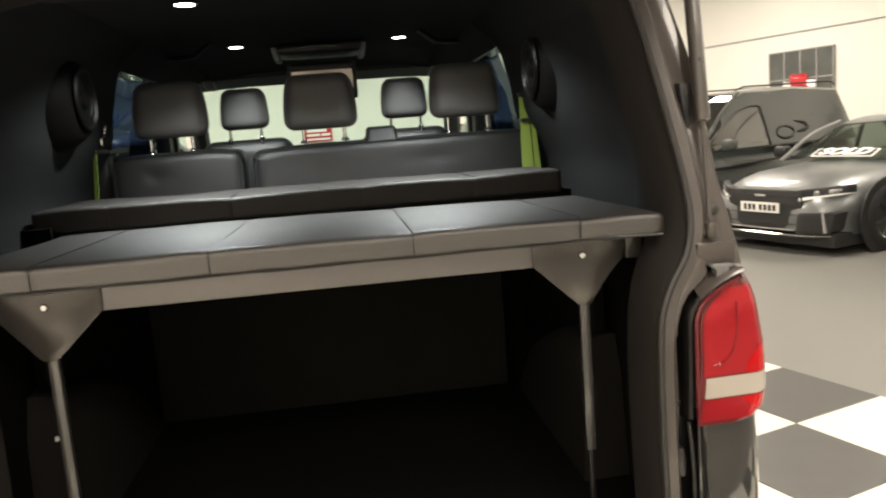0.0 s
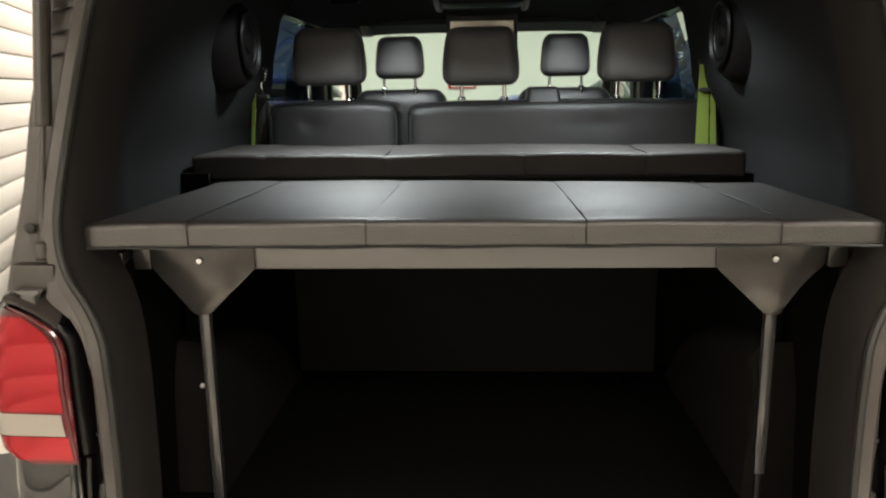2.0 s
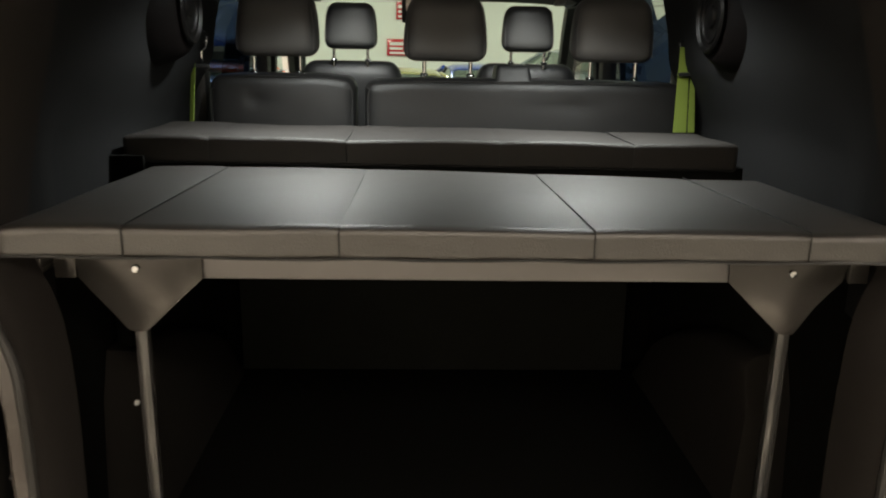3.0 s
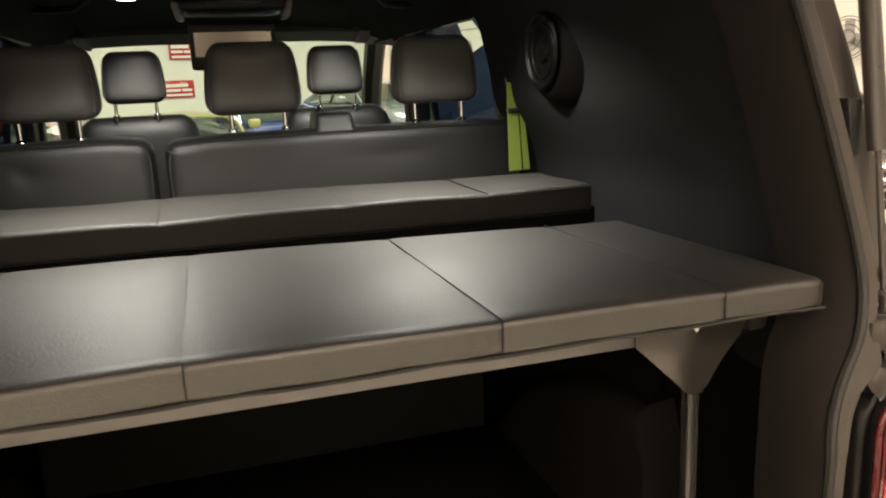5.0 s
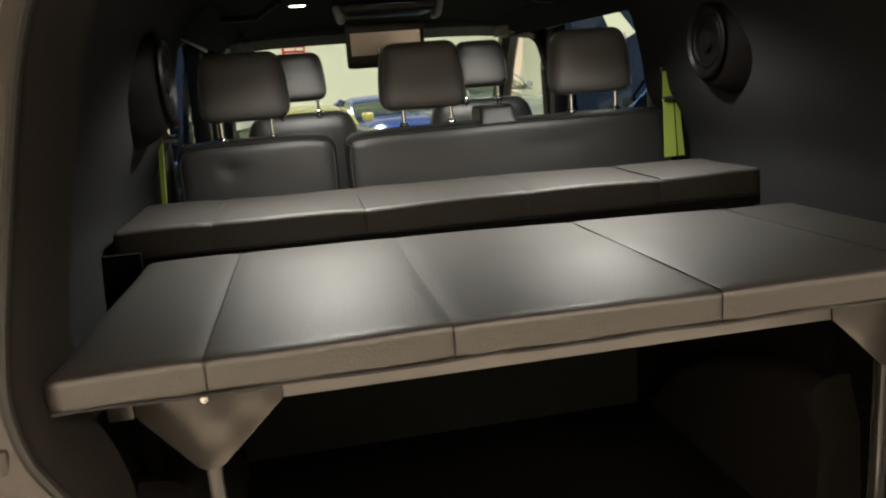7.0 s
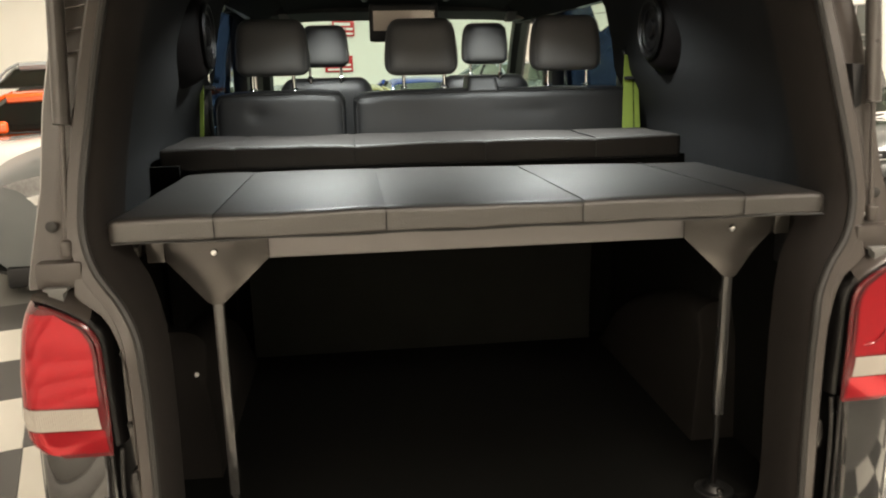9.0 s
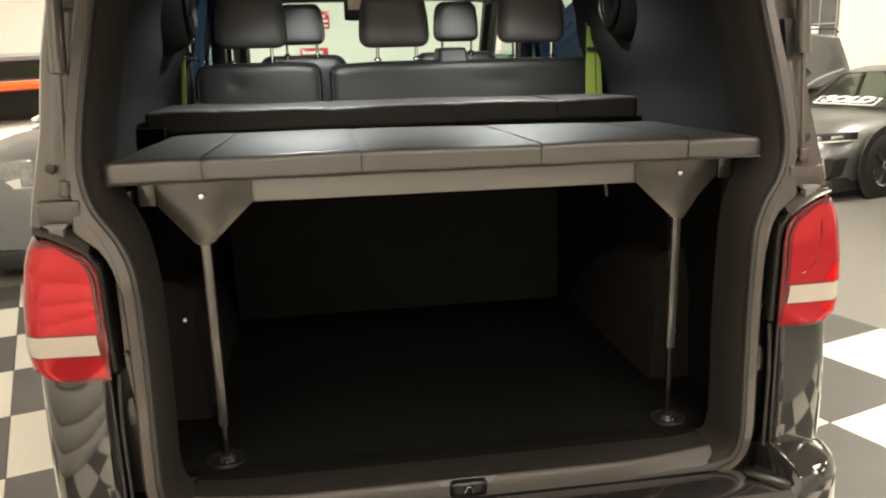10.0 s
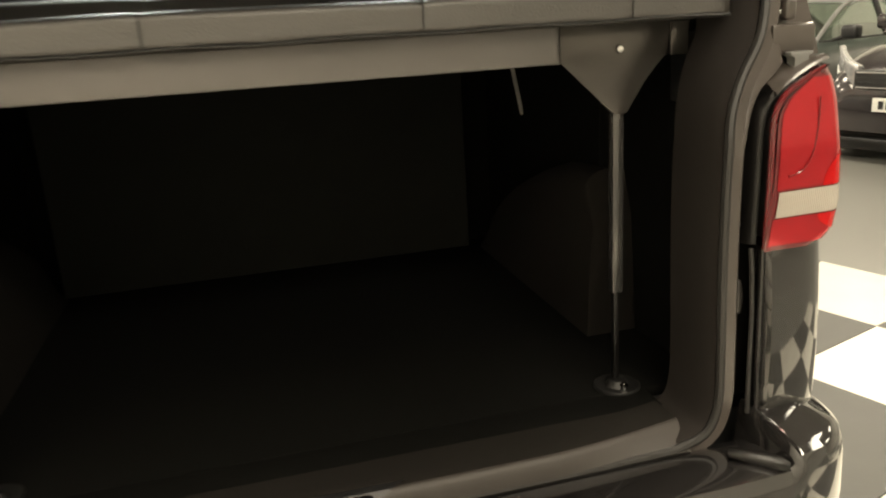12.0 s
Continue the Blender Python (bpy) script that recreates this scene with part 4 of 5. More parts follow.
def backrest(x0, x1, y, zt, parent, dent, seed):
    def shape(p, q):
        p.y += 0.10 * (p.z - zt)
        fx = (p.x - (x0 + x1) / 2) / ((x1 - x0) / 2)
        if q.y < -0.3:
            p.y -= 0.012 * (1 - fx * fx)
            d = math.hypot(p.x - dent[0], p.z - dent[1])
            p.y += 0.010 * math.exp(-(d / 0.022) ** 2)
            p.y += 0.004 * noise.noise(Vector((p.x * 7, p.z * 9, seed)))
            if seed == 2:
                p.y += 0.010 * math.exp(-((p.x - 0.385 - 0.1 * (zt - p.z)) / 0.010) ** 2)
        if q.z > 0.6:
            p.z += 0.006 * noise.noise(Vector((p.x * 6, seed, 0))) - 0.012 * fx ** 4
        return p
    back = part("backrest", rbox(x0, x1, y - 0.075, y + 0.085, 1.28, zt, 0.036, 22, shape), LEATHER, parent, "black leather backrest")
    # piping sewn round the edge of the rear face
    w = x1 - x0
    path = curve([(0.012, -0.20, 0), (0.010, -0.07, 0), (0.018, -0.034, 0), (0.05, -0.014, 0), (w / 2, -0.010, 0), (w - 0.05, -0.014, 0), (w - 0.018, -0.034, 0), (w - 0.010, -0.07, 0), (w - 0.012, -0.20, 0)], 40)
    pts = []
    for p in path:
        fx = (p.x - w / 2) / (w / 2)
        pts.append((x0 + p.x, y - 0.068 + 0.10 * p.y - 0.012 * (1 - fx * fx), zt + p.y - 0.012 * fx ** 4))
    part("piping", tube(pts, 0.0035, 6, up=(0, 1, 0.02)), LEATHER, back)
    return back


bench = thing("rear_bench", "black leather three-seat bench with split backrest and chrome headrest posts", "bench seat", at=(0, 1.35, 0.56))
off = Matrix.Translation((0, -1.35, -0.56))


def onto(parent, before):
    for ob in [o for o in bpy.data.objects if o.name not in before and o.parent == parent]:
        ob.matrix_parent_inverse = parent.matrix_basis.inverted()


seen = {o.name for o in bpy.data.objects}
backrest(-0.785, -0.302, 1.345, 1.585, bench, (-0.63, 1.50), 1)
backrest(-0.272, 0.815, 1.345, 1.578, bench, (0.42, 1.49), 2)
headrest(bench, -0.567, 1.335, 1.638, 1.846, 0.284, 0.095, (-0.645, -0.492), 1.580)
headrest(bench, -0.004, 1.345, 1.630, 1.842, 0.290, 0.095, (-0.075, 0.082), 1.578)
headrest(bench, 0.562, 1.335, 1.636, 1.846, 0.288, 0.095, (0.49, 0.645), 1.575)
part("centre_tab", rbox(0.158, 0.286, 1.258, 1.40, 1.555, 1.624, 0.012, 8, lambda p, q: Vector((0.222 + (p.x - 0.222) * (1.0 - 0.16 * max(0, (p.z - 1.555) / 0.07)), p.y + 0.030 * max(0, (p.z - 1.555) / 0.07), p.z))), LEATHER, bench, "stitched leather tab over the backrest split")
part("seat_base", rbox(-0.80, 0.80, 1.27, 1.85, 0.80, 0.98, 0.05, 6), LEATHER, bench)
part("plinth", box(-0.75, 0.75, 1.275, 1.75, 0.56, 0.82, 0.01), PLASTIC, bench)
onto(bench, seen)

for s, label in ((-1, "black leather cab seat with headrest"), (1, "black leather cab seat with headrest")):
    seat = thing("cab_seat", label, "seat", "cab seats", at=(s * 0.395, 2.3, 0.56))
    seen = {o.name for o in bpy.data.objects}
    x = s * 0.395

    def shape(p, q, x=x):
        p.y += 0.20 * (p.z - 1.6)
        f = max(0, (p.z - 1.35) / 0.25)
        p.x = x + (p.x - x) * (1 - 0.14 * f * f)
        return p
    part("backrest", rbox(x - 0.25, x + 0.25, 2.20, 2.34, 0.85, 1.615, 0.06, 12, shape), LEATHER, seat)
    headrest(seat, x, 2.215, 1.664, 1.864, 0.24, 0.09, (x - 0.075, x + 0.075), 1.61)
    part("seat_base", rbox(x - 0.25, x + 0.25, 2.25, 2.8, 0.82, 1.0, 0.06, 6), LEATHER, seat)
    part("plinth", box(x - 0.2, x + 0.2, 2.28, 2.7, 0.56, 0.84, 0.01), PLASTIC, seat)
    onto(seat, seen)

# ---------------------------------------------------------------- belts, speakers, monitor, spots
for s in (-1, 1):
    belt = thing("seat_belt", "lime green seat belt hanging from a chrome loop", "seat belt", "rear seat belts", at=(s * 0.79, 1.19, 1.40))
    seen = {o.name for o in bpy.data.objects}
    top = Vector((0.764, 1.20, 1.690)) if s > 0 else Vector((-0.778, 1.20, 1.682))
    if s > 0:
        strands = [(-0.018, -0.026, 0.016, 0.020, 1.192, 1.200), (0.020, 0.024, 0.034, 0.048, 1.196, 1.202)]
    else:
        # a single strand hangs nearly edge-on
        strands = [(0.014, 0.030, 0.028, 0.046, 1.180, 1.192)]
    for a0, a1, b0, b1, ya, yb in strands:
        part("webbing", slab([[Vector((top.x + s * (a0 + (a1 - a0) * f), ya - 0.025 * f, top.z - 0.27 * f)), Vector((top.x + s * (b0 + (b1 - b0) * f), yb - 0.025 * f, top.z - 0.27 * f))] for f in (0, 0.2, 0.4, 0.6, 0.8, 1.0)], 0.002), GREENBELT, belt)
    part("loop", tube([top + Vector((-s * 0.016, 0, 0.0)), top + Vector((-s * 0.018, 0, 0.014)), top + Vector((0, 0, 0.036)), top + Vector((s * 0.018, 0, 0.014)), top + Vector((s * 0.016, 0, 0.0))], 0.006, 8, closed=True), CHROME, belt, "chrome belt loop")
    if s < 0:
        # a chrome hook hangs in the loop
        part("hook", tube(curve([(-0.776, 1.185, 1.712), (-0.762, 1.18, 1.69), (-0.764, 1.18, 1.664), (-0.778, 1.182, 1.650), (-0.772, 1.18, 1.604), (-0.752, 1.178, 1.592), (-0.728, 1.176, 1.592)], 24), 0.0035, 7), CHROME, belt, "chrome wire hook")
    part("stop_button", rbox(*sorted((top.x - s * 0.020, top.x + s * 0.034)), 1.172, 1.20, 1.598, 1.612, 0.005, 3), PLASTIC, belt)
    onto(belt, seen)

    pod = thing("speaker_pod", "round black speaker in a vinyl pod on the carpet lining", "speaker", "side speakers", at=(s * 0.79, 0.85, 1.76))
    seen = {o.name for o in bpy.data.objects}
    rings = []
    for f, ry, rz, dz, dy in ((0.0, 0.160, 0.140, -0.022, -0.05), (0.3, 0.156, 0.138, -0.019, -0.045), (0.6, 0.144, 0.133, -0.012, -0.028), (0.85, 0.127, 0.124, -0.004, -0.008), (0.97, 0.114, 0.114, 0, 0), (1.0, 0.104, 0.104, 0, 0)):
        rings.append([Vector((s * (0.820 - 0.098 * f), 0.86 + dy + ry * math.cos(a), 1.77 + dz + rz * math.sin(a))) for a in [k * math.tau / 32 for k in range(32)]])
    part("housing", loft(rings, closed=True, caps=True), PODVINYL, pod, "dark vinyl housing")
    m = Matrix.Translation((s * 0.722, 0.86, 1.77)) @ (Matrix.Rotation(math.pi, 4, "Z") if s > 0 else Matrix())
    part("grille", place(lathe([(0.098, 0), (0.100, 0.010), (0.095, 0.016), (0.090, 0.016), (0.084, 0.008), (0.074, 0.006), (0.071, 0.010), (0.066, 0.010), (0.063, 0.004), (0.045, 0.001), (0.032, 0.004), (0.029, 0.012), (0.018, 0.016), (0.006, 0.017)], 32, "x"), m), SPEAKERCLOTH, pod, "black round speaker grille")
    onto(pod, seen)

mon = thing("ceiling_monitor", "black flip-down monitor hanging open from the roof lining", "monitor", at=(0, 2.25, 2.04))
seen = {o.name for o in bpy.data.objects}
part("mount", rbox(-0.20, 0.20, 2.05, 2.33, 1.992, 2.045, 0.02, 6, lambda p, q: Vector((p.x, p.y, p.z + 0.02 * (p.x / 0.2) ** 2 * 0))), PLASTIC, mon)
for s in (-1, 1):
    part("mount_end", rbox(*sorted((s * 0.184, s * 0.216)), 2.06, 2.17, 1.962, 2.034, 0.014, 6, lambda p, q: Vector((p.x - s * 0.25 * (1.99 - p.z), p.y, p.z))), GREYTRIM, mon, "silver grey end cap")
part("trim_line", tube([(-0.10, 2.048, 2.022), (0, 2.043, 2.026), (0.10, 2.048, 2.022)], 0.003, 6), CHROME, mon)
scr = part("screen_body", place(rbox(-0.172, 0.172, -0.014, 0.014, -0.19, 0.0, 0.012, 6), Matrix.Translation((0, 2.30, 1.972)) @ Matrix.Rotation(radians(5), 4, "X")), PLASTIC, mon)
part("screen", place(box(-0.152, 0.152, -0.0165, -0.0145, -0.135, -0.04), Matrix.Translation((0, 2.30, 1.972)) @ Matrix.Rotation(radians(5), 4, "X")), SCREEN, scr, "glossy screen with a tan reflection in its colour")
onto(mon, seen)

mirror = thing("rear_view_mirror", "small black rear-view mirror on the windscreen", "mirror", at=(0.02, 3.1, 1.86))
part("shell", rbox(-0.11, 0.11, -0.015, 0.02, -0.035, 0.035, 0.015, 5), PLASTIC, mirror)

for s in (-1, 1):
    handle = thing("sun_visor_clip", "pale grey plastic clip under the roof lining", "clip", "roof clips", at=(s * 0.605, 2.62, 1.915))
    part("body", rbox(-0.026, 0.026, -0.03, 0.03, -0.028, 0.026, 0.010, 5, lambda p, q: Vector((p.x + s * 0.4 * p.z, p.y, p.z))), GREYTRIM, handle)
    strap = thing("grab_strap", "black fabric grab strap at the roof edge", "strap", "roof straps", at=(s * 0.55, 1.75, 2.0))
    part("band", tube([(-s * 0.12, -0.1, 0.02), (-s * 0.04, -0.02, -0.022), (s * 0.04, 0.06, -0.02), (s * 0.12, 0.12, -0.01)], 0.012, 6), PLASTIC, strap)

spot = thing("ceiling_spot", "small round recessed LED spot in the roof lining, lit", "spotlight", "roof spots")
part("bezel", lathe([(0.040, 0.0), (0.040, -0.004), (0.032, -0.006), (0.031, -0.002)], 24, "z"), CHROME, spot)
part("emitter", lathe([(0.029, -0.003), (0.029, -0.0065), (0.010, -0.008)], 20, "z"), LED, spot)
SPOTS = [(-0.365, 0.78), (0.365, 0.78), (-0.365, 1.93), (0.37, 1.93)]
spot.matrix_basis = pose(*SPOTS[0], 2.030)
for x, y in SPOTS[1:]:
    copy_thing(spot, pose(x, y, 2.030))
for x, y in SPOTS:
    lamp = bpy.data.lights.new("spot_light", "SPOT")
    watts, cone, fade = (84.0, 134, 1.0) if y < 1.5 else (36.0, 118, 1.0)
    lamp.energy, lamp.spot_size, lamp.spot_blend, lamp.shadow_soft_size, lamp.color = watts, radians(cone), fade, 0.025, (0.90, 0.97, 0.97)
    ob = new("spot_light", lamp)
    ob.matrix_basis = pose(x, y, 2.015)


# ---------------------------------------------------------------- parked cars
def car(name, label, paint, nose_uv, heading, L=4.2, W=1.8, H=1.38, hood=0.92, belt=0.95, base=1.25, roof0=2.0, roof1=2.9, tail=3.9, deck=1.0, grille=True,
        wheel_r=0.34, axle=(0.82, 3.32), plate=True, rack=False, grille_z=(0.34, 0.66), grille_w=0.42, sold=False, cat="car", lamp_z=0.60, lamp_h=0.10, glass_to=99.0, pillar=None, bars=None, intake=True, sport=False, panes=None, cant=0.0, mirror_at=0.35):
    """A parked car. Its nose is at x = 0, its length along +x, its middle at y = 0."""
    ob = thing(name, label, cat)
    ob.matrix_basis = Matrix.Translation(uv(*nose_uv)) @ Matrix.Rotation(radians(18.5 + heading), 4, "Z")
    hw = W / 2
    top = [(0.0, hood - 0.40), (0.06, hood - 0.24), (0.18, hood - 0.16), (0.5, hood - 0.05), (base, hood), (base + 0.4, belt), (tail - 0.3, belt + 0.03), (tail, deck), (L - 0.06, deck - 0.06), (L, deck - 0.3)]
    wid = [(0.0, hw * 0.66), (0.06, hw * 0.80), (0.2, hw * 0.90), (0.45, hw * 0.97), (0.9, hw), (L - 0.9, hw), (L - 0.3, hw * 0.95), (L, hw * 0.78)]
    rings = []
    xs = [0, 0.03, 0.08, 0.15, 0.25, 0.4, 0.6, 0.8, 1.0, 1.2, 1.4, 1.7, 2.0, 2.4, 2.8, 3.1, 3.4, 3.6, 3.8, 4.0, 4.1]
    xs = [x * L / 4.2 for x in xs] + [L - 0.03, L]
    for x in xs:
        w, t = lerp_table(wid, x), lerp_table(top, x)
        z0 = 0.20 if 0.1 < x < L - 0.1 else 0.26
        ring = []
        for k in range(25):
            a = math.pi * k / 24
            c, s_ = math.cos(a), math.sin(a)
            ring.append(Vector((x, w * math.copysign(abs(c) ** 0.42, c) * (1 - 0.06 * (s_ < 0.3) * (0.3 - s_) / 0.3), z0 + (t - z0) * s_ ** 0.62)))
        rings.append(ring)
    body = part("body", loft(rings, caps=True), paint, ob, angle=50)
    part("underbody", box(0.12, L - 0.12, -hw * 0.9, hw * 0.9, 0.085, 0.24, 0.02), PLATEDARK, ob, "dark underbody")
    # cabin
    secs = []
    for x, z, w in ((base, belt - 0.02, hw * 0.86), (roof0, H - 0.05, hw * 0.70), ((roof0 + roof1) / 2, H, hw * 0.69), (roof1, H - 0.06, hw * 0.66), (tail, belt + 0.02, hw * 0.78)):
        secs.append((x, z, w))
    rw = []
    for i in range(21):
        x = base + (tail - base) * i / 20
        z = lerp_table([(a, b) for a, b, _ in secs], x)
        w = lerp_table([(a, c) for a, _, c in secs], x)
        rw.append([Vector((x, y, zz)) for y, zz in ((-hw * 0.90, belt - 0.04), (-w - 0.02, max(belt - 0.03, z - 0.05)), (-w * 0.85, z - 0.008), (0, z + 0.012), (w * 0.85, z - 0.008), (w + 0.02, max(belt - 0.03, z - 0.05)), (hw * 0.90, belt - 0.04))])
    cut = next((i for i in range(21) if base + (tail - base) * i / 20 > glass_to), 20)
    part("cabin_glass", loft(rw[:cut + 1]), panes or CARGLASS, ob, "greenish car glass")
    if cut < 20:
        part("load_body", loft(rw[cut:]), paint, ob)
    top_rows = [[p + Vector((0, 0, 0.008)) for p in r[1:6]] for r, i in zip(rw, range(21)) if roof0 - 0.1 <= base + (tail - base) * i / 20 <= roof1 + 0.15]
    part("roof", slab(top_rows, 0.012), paint, ob)
    for s in (-1, 1):
        part("pillar", tube(curve([(base - 0.05, s * hw * 0.87, belt - 0.04), (base + 0.5 * (roof0 - base), s * hw * 0.80, belt + 0.58 * (H - belt)), (roof0, s * hw * 0.715, H - 0.05)], 9), 0.024, 6), pillar or paint, ob)
        if cut == 20:
            part("pillar", tube([(tail, s * hw * 0.80, belt), (roof1, s * hw * 0.69, H - 0.07)], 0.05, 6), paint, ob)
        if cut == 20:
            part("pillar", tube([((roof0 + roof1) / 2 + 0.1, s * hw * 0.89, belt - 0.02), ((roof0 + roof1) / 2 + 0.05, s * hw * 0.715, H - 0.05)], 0.03, 6), paint if cant else PLASTIC, ob)
        if cant:
            part("cant_rail", tube([(x, s * (lerp_table([(a, c) for a, _, c in secs], x) + 0.012), lerp_table([(a, b) for a, b, _ in secs], x) - cant * 0.75) for x in [roof0 + (roof1 - roof0) * k / 8 for k in range(9)]], cant, 8), paint, ob)
        part("waist_trim", tube([(base, s * hw * 0.90, belt - 0.03), (tail - 0.2, s * hw * 0.90, belt - 0.02)], 0.012, 6), PLASTIC, ob)
        mir = part("door_mirror", rbox(base + (0.17 if sport else mirror_at), base + (0.32 if sport else mirror_at + 0.15), *sorted((s * (hw + 0.02), s * (hw + 0.20))), belt - 0.01, belt + 0.13, 0.04, 5), PLASTIC if sport else paint, ob)
        part("mirror_arm", tube([(base + (0.25 if sport else mirror_at + 0.07), s * hw * 0.88, belt - 0.03), (base + (0.25 if sport else mirror_at + 0.07), s * (hw + 0.06), belt + 0.02)], 0.018, 6), PLASTIC, mir)
        part("door_seam", tube([(base + 0.35, s * (hw + 0.0), 0.35), (base + 0.32, s * (hw * 0.985), 0.7), (base + 0.35, s * hw * 0.9, belt - 0.05)], 0.004, 5), PLATEDARK, ob)
        # headlamp: slim wedge lying on the wing
        def hshape(p, q, s=s):
            f = (abs(p.y) - hw * 0.48) / (hw * 0.46)
            p.x += (0.30 if sport else 0.42) * max(0, f) ** 1.6
            p.z += 0.045 * f - 0.03 * (q.z < 0) * (1 - f)
            if not sport:
                p.z += (0.10 if q.z > 0 else 0.03) * max(0, f) ** 1.4
            return p
        hl = part("headlight", rbox(0.012, 0.12, *sorted((s * hw * 0.48, s * hw * 0.94)), lamp_z, lamp_z + lamp_h, 0.02, 6, hshape), PLASTIC if sport else LAMPGLASS, ob, "clear headlamp with dark surround")
        if sport:
            for y0, y1 in ((0.66, 0.71), (0.78, 0.88)):
                part("projector", rbox(0.002, 0.1, *sorted((s * hw * y0, s * hw * y1)), lamp_z + 0.02, lamp_z + lamp_h - 0.03, 0.016, 5, hshape), LAMPGLASS, hl, "clear projector lens")
        part("light_strip", rbox(0.004, 0.1, *sorted((s * hw * 0.52, s * hw * 0.93)), lamp_z - 0.004, lamp_z + 0.006, 0.004, 4, hshape), STICKER, hl)
        if sport:
            air = part("air_intake", rbox(-0.016, 0.2, *sorted((s * hw * 0.50, s * hw * 0.90)), 0.225, 0.455, 0.02, 5, lambda p, q: Vector((p.x + 0.38 * max(0, abs(p.y) / hw - 0.64), p.y * (1 + 0.05 * q.z), p.z + 0.035 * (abs(p.y) / hw - 0.7)))), PLATEDARK, ob, "black angular air intake")
            part("fin", rbox(0.035, 0.10, *sorted((s * hw * 0.825, s * hw * 0.845)), 0.25, 0.46, 0.004, 4, lambda p, q: p + Vector((-0.004, -s * 0.10 * (p.z - 0.25), 0))), GREYTRIM, air)
        elif intake:
            part("air_intake", rbox(0.0, 0.2, *sorted((s * hw * 0.50, s * hw * 0.86)), 0.25, 0.50, 0.03, 5, lambda p, q: Vector((p.x + 0.22 * max(0, abs(p.y) / hw - 0.5) ** 1.2, p.y, p.z))), PLATEDARK, ob)
        for ax in axle:
            arch = part("wheel_arch", place(lathe([(wheel_r + 0.075, -0.012), (wheel_r + 0.07, 0.0), (wheel_r + 0.03, 0.004), (wheel_r * 0.2, 0.002)], 28, "y"), Matrix.Translation((ax, s * (hw + 0.002), wheel_r)) @ (Matrix.Rotation(math.pi, 4, "Z") if s > 0 else Matrix()) @ Matrix.Rotation(math.pi, 4, "Z")), PLATEDARK, ob)
            m = Matrix.Translation((ax, s * (hw - 0.075), wheel_r)) @ (Matrix.Rotation(math.pi, 4, "Z") if s > 0 else Matrix())
            wheel(ob, m, wheel_r, 0.20, 7)
    if grille:
        g = part("grille", rbox(-0.02, 0.06, -grille_w, grille_w, *grille_z, 0.02, 5, lambda p, q: Vector((p.x + 0.10 * (p.y / hw) ** 2, p.y * (1 - (0.10 * (q.z < 0) + 0.03) * sport), p.z))), PLATEDARK, ob, "black grille")
        k = 4
        for i in range(k):
            z = grille_z[0] + (grille_z[1] - grille_z[0]) * (i + 0.5) / k
            part("grille_bar", tube([(-0.022 + 0.10 * (y / hw) ** 2, y, z) for y in (-grille_w * 0.94, 0, grille_w * 0.94)], 0.006, 5), bars or (GREYTRIM if i in (0, k - 1) else PLASTIC), g)
        part("badge_bar", rbox(-0.032, -0.02, -0.07, 0.07, grille_z[1] - 0.075, grille_z[1] - 0.05, 0.005, 3), GREYTRIM, g)
    part("splitter", rbox(-0.02, 0.4, -hw * 0.9, hw * 0.9, 0.175, 0.208, 0.012, 6, lambda p, q: Vector((p.x + 0.30 * (p.y / hw) ** 4, p.y, p.z))), PLASTIC, ob, "black lower lip")
    if sport:
        part("lip_strip", tube([(-0.034 + 0.30 * (y / hw) ** 4, y, 0.212) for y in [hw * 0.88 * k / 8 for k in range(-8, 9)]], 0.009, 6), CHROME, ob, "bright strip along the lower lip")
        part("lip_strip", tube([(-0.030 + 0.10 * (y / hw) ** 2, y, 0.262) for y in (-0.42, -0.2, 0.0, 0.2, 0.42)], 0.007, 6), GREYTRIM, ob)
    if plate:
        pl = part("number_plate", rbox(-0.045, -0.03, -0.26, 0.26, 0.435, 0.545, 0.004, 3), PLATEWHITE, ob, "white number plate with dark print")
        for y in (-0.20, -0.14, -0.08, -0.02, 0.07, 0.13, 0.19):
            part("print_bar", box(-0.0475, -0.044, y - 0.02, y + 0.02, 0.458, 0.522), PLATEDARK, pl, smooth=False)
    if rack:
        for s in (-1, 1):
            part("roof_bar", tube([(roof0, s * hw * 0.66, H - 0.02), (roof0 + 0.15, s * hw * 0.66, H + 0.025), (roof1 - 0.1, s * hw * 0.64, H + 0.03), (roof1, s * hw * 0.64, H - 0.02)], 0.012, 6), PLASTIC, ob)
    if sold:
        # windscreen sticker: white frame, dark field, white letters
        x0, x1 = base + 0.0, base + 0.16
        zz = lambda x: lerp_table([(a, b) for a, b, _ in secs], x) + 0.035
        st = part("window_sticker", slab([[Vector((x, y, zz(x))) for y in (-0.40, 0.0, 0.40)] for x in (x0, x1)], 0.003), STICKER, ob, "white framed sticker lettered SOLD")
        part("sticker_field", slab([[Vector((x, y, zz(x) + 0.004)) for y in (-0.375, 0.0, 0.375)] for x in (x0 + 0.016, x1 - 0.016)], 0.002), PLATEDARK, st)
        txt = bpy.data.curves.new("lettering", "FONT")
        txt.body, txt.size, txt.align_x, txt.align_y, txt.extrude = "SOLD", 0.24, "CENTER", "CENTER", 0.002
        txt.offset, txt.shear = 0.010, 0.25
        slope = math.atan2(zz(x1) - zz(x0), x1 - x0)
        word = new("lettering", txt)
        word.data.materials.append(STICKER)
        word.parent = st
        word.matrix_basis = Matrix.Translation(((x0 + x1) / 2, 0, (zz(x0) + zz(x1)) / 2 + 0.012)) @ Matrix.Rotation(-slope, 4, "Y") @ Matrix.Rotation(-math.pi / 2, 4, "Z") @ Matrix.Diagonal((1.05, 0.82, 1, 1))
    return ob


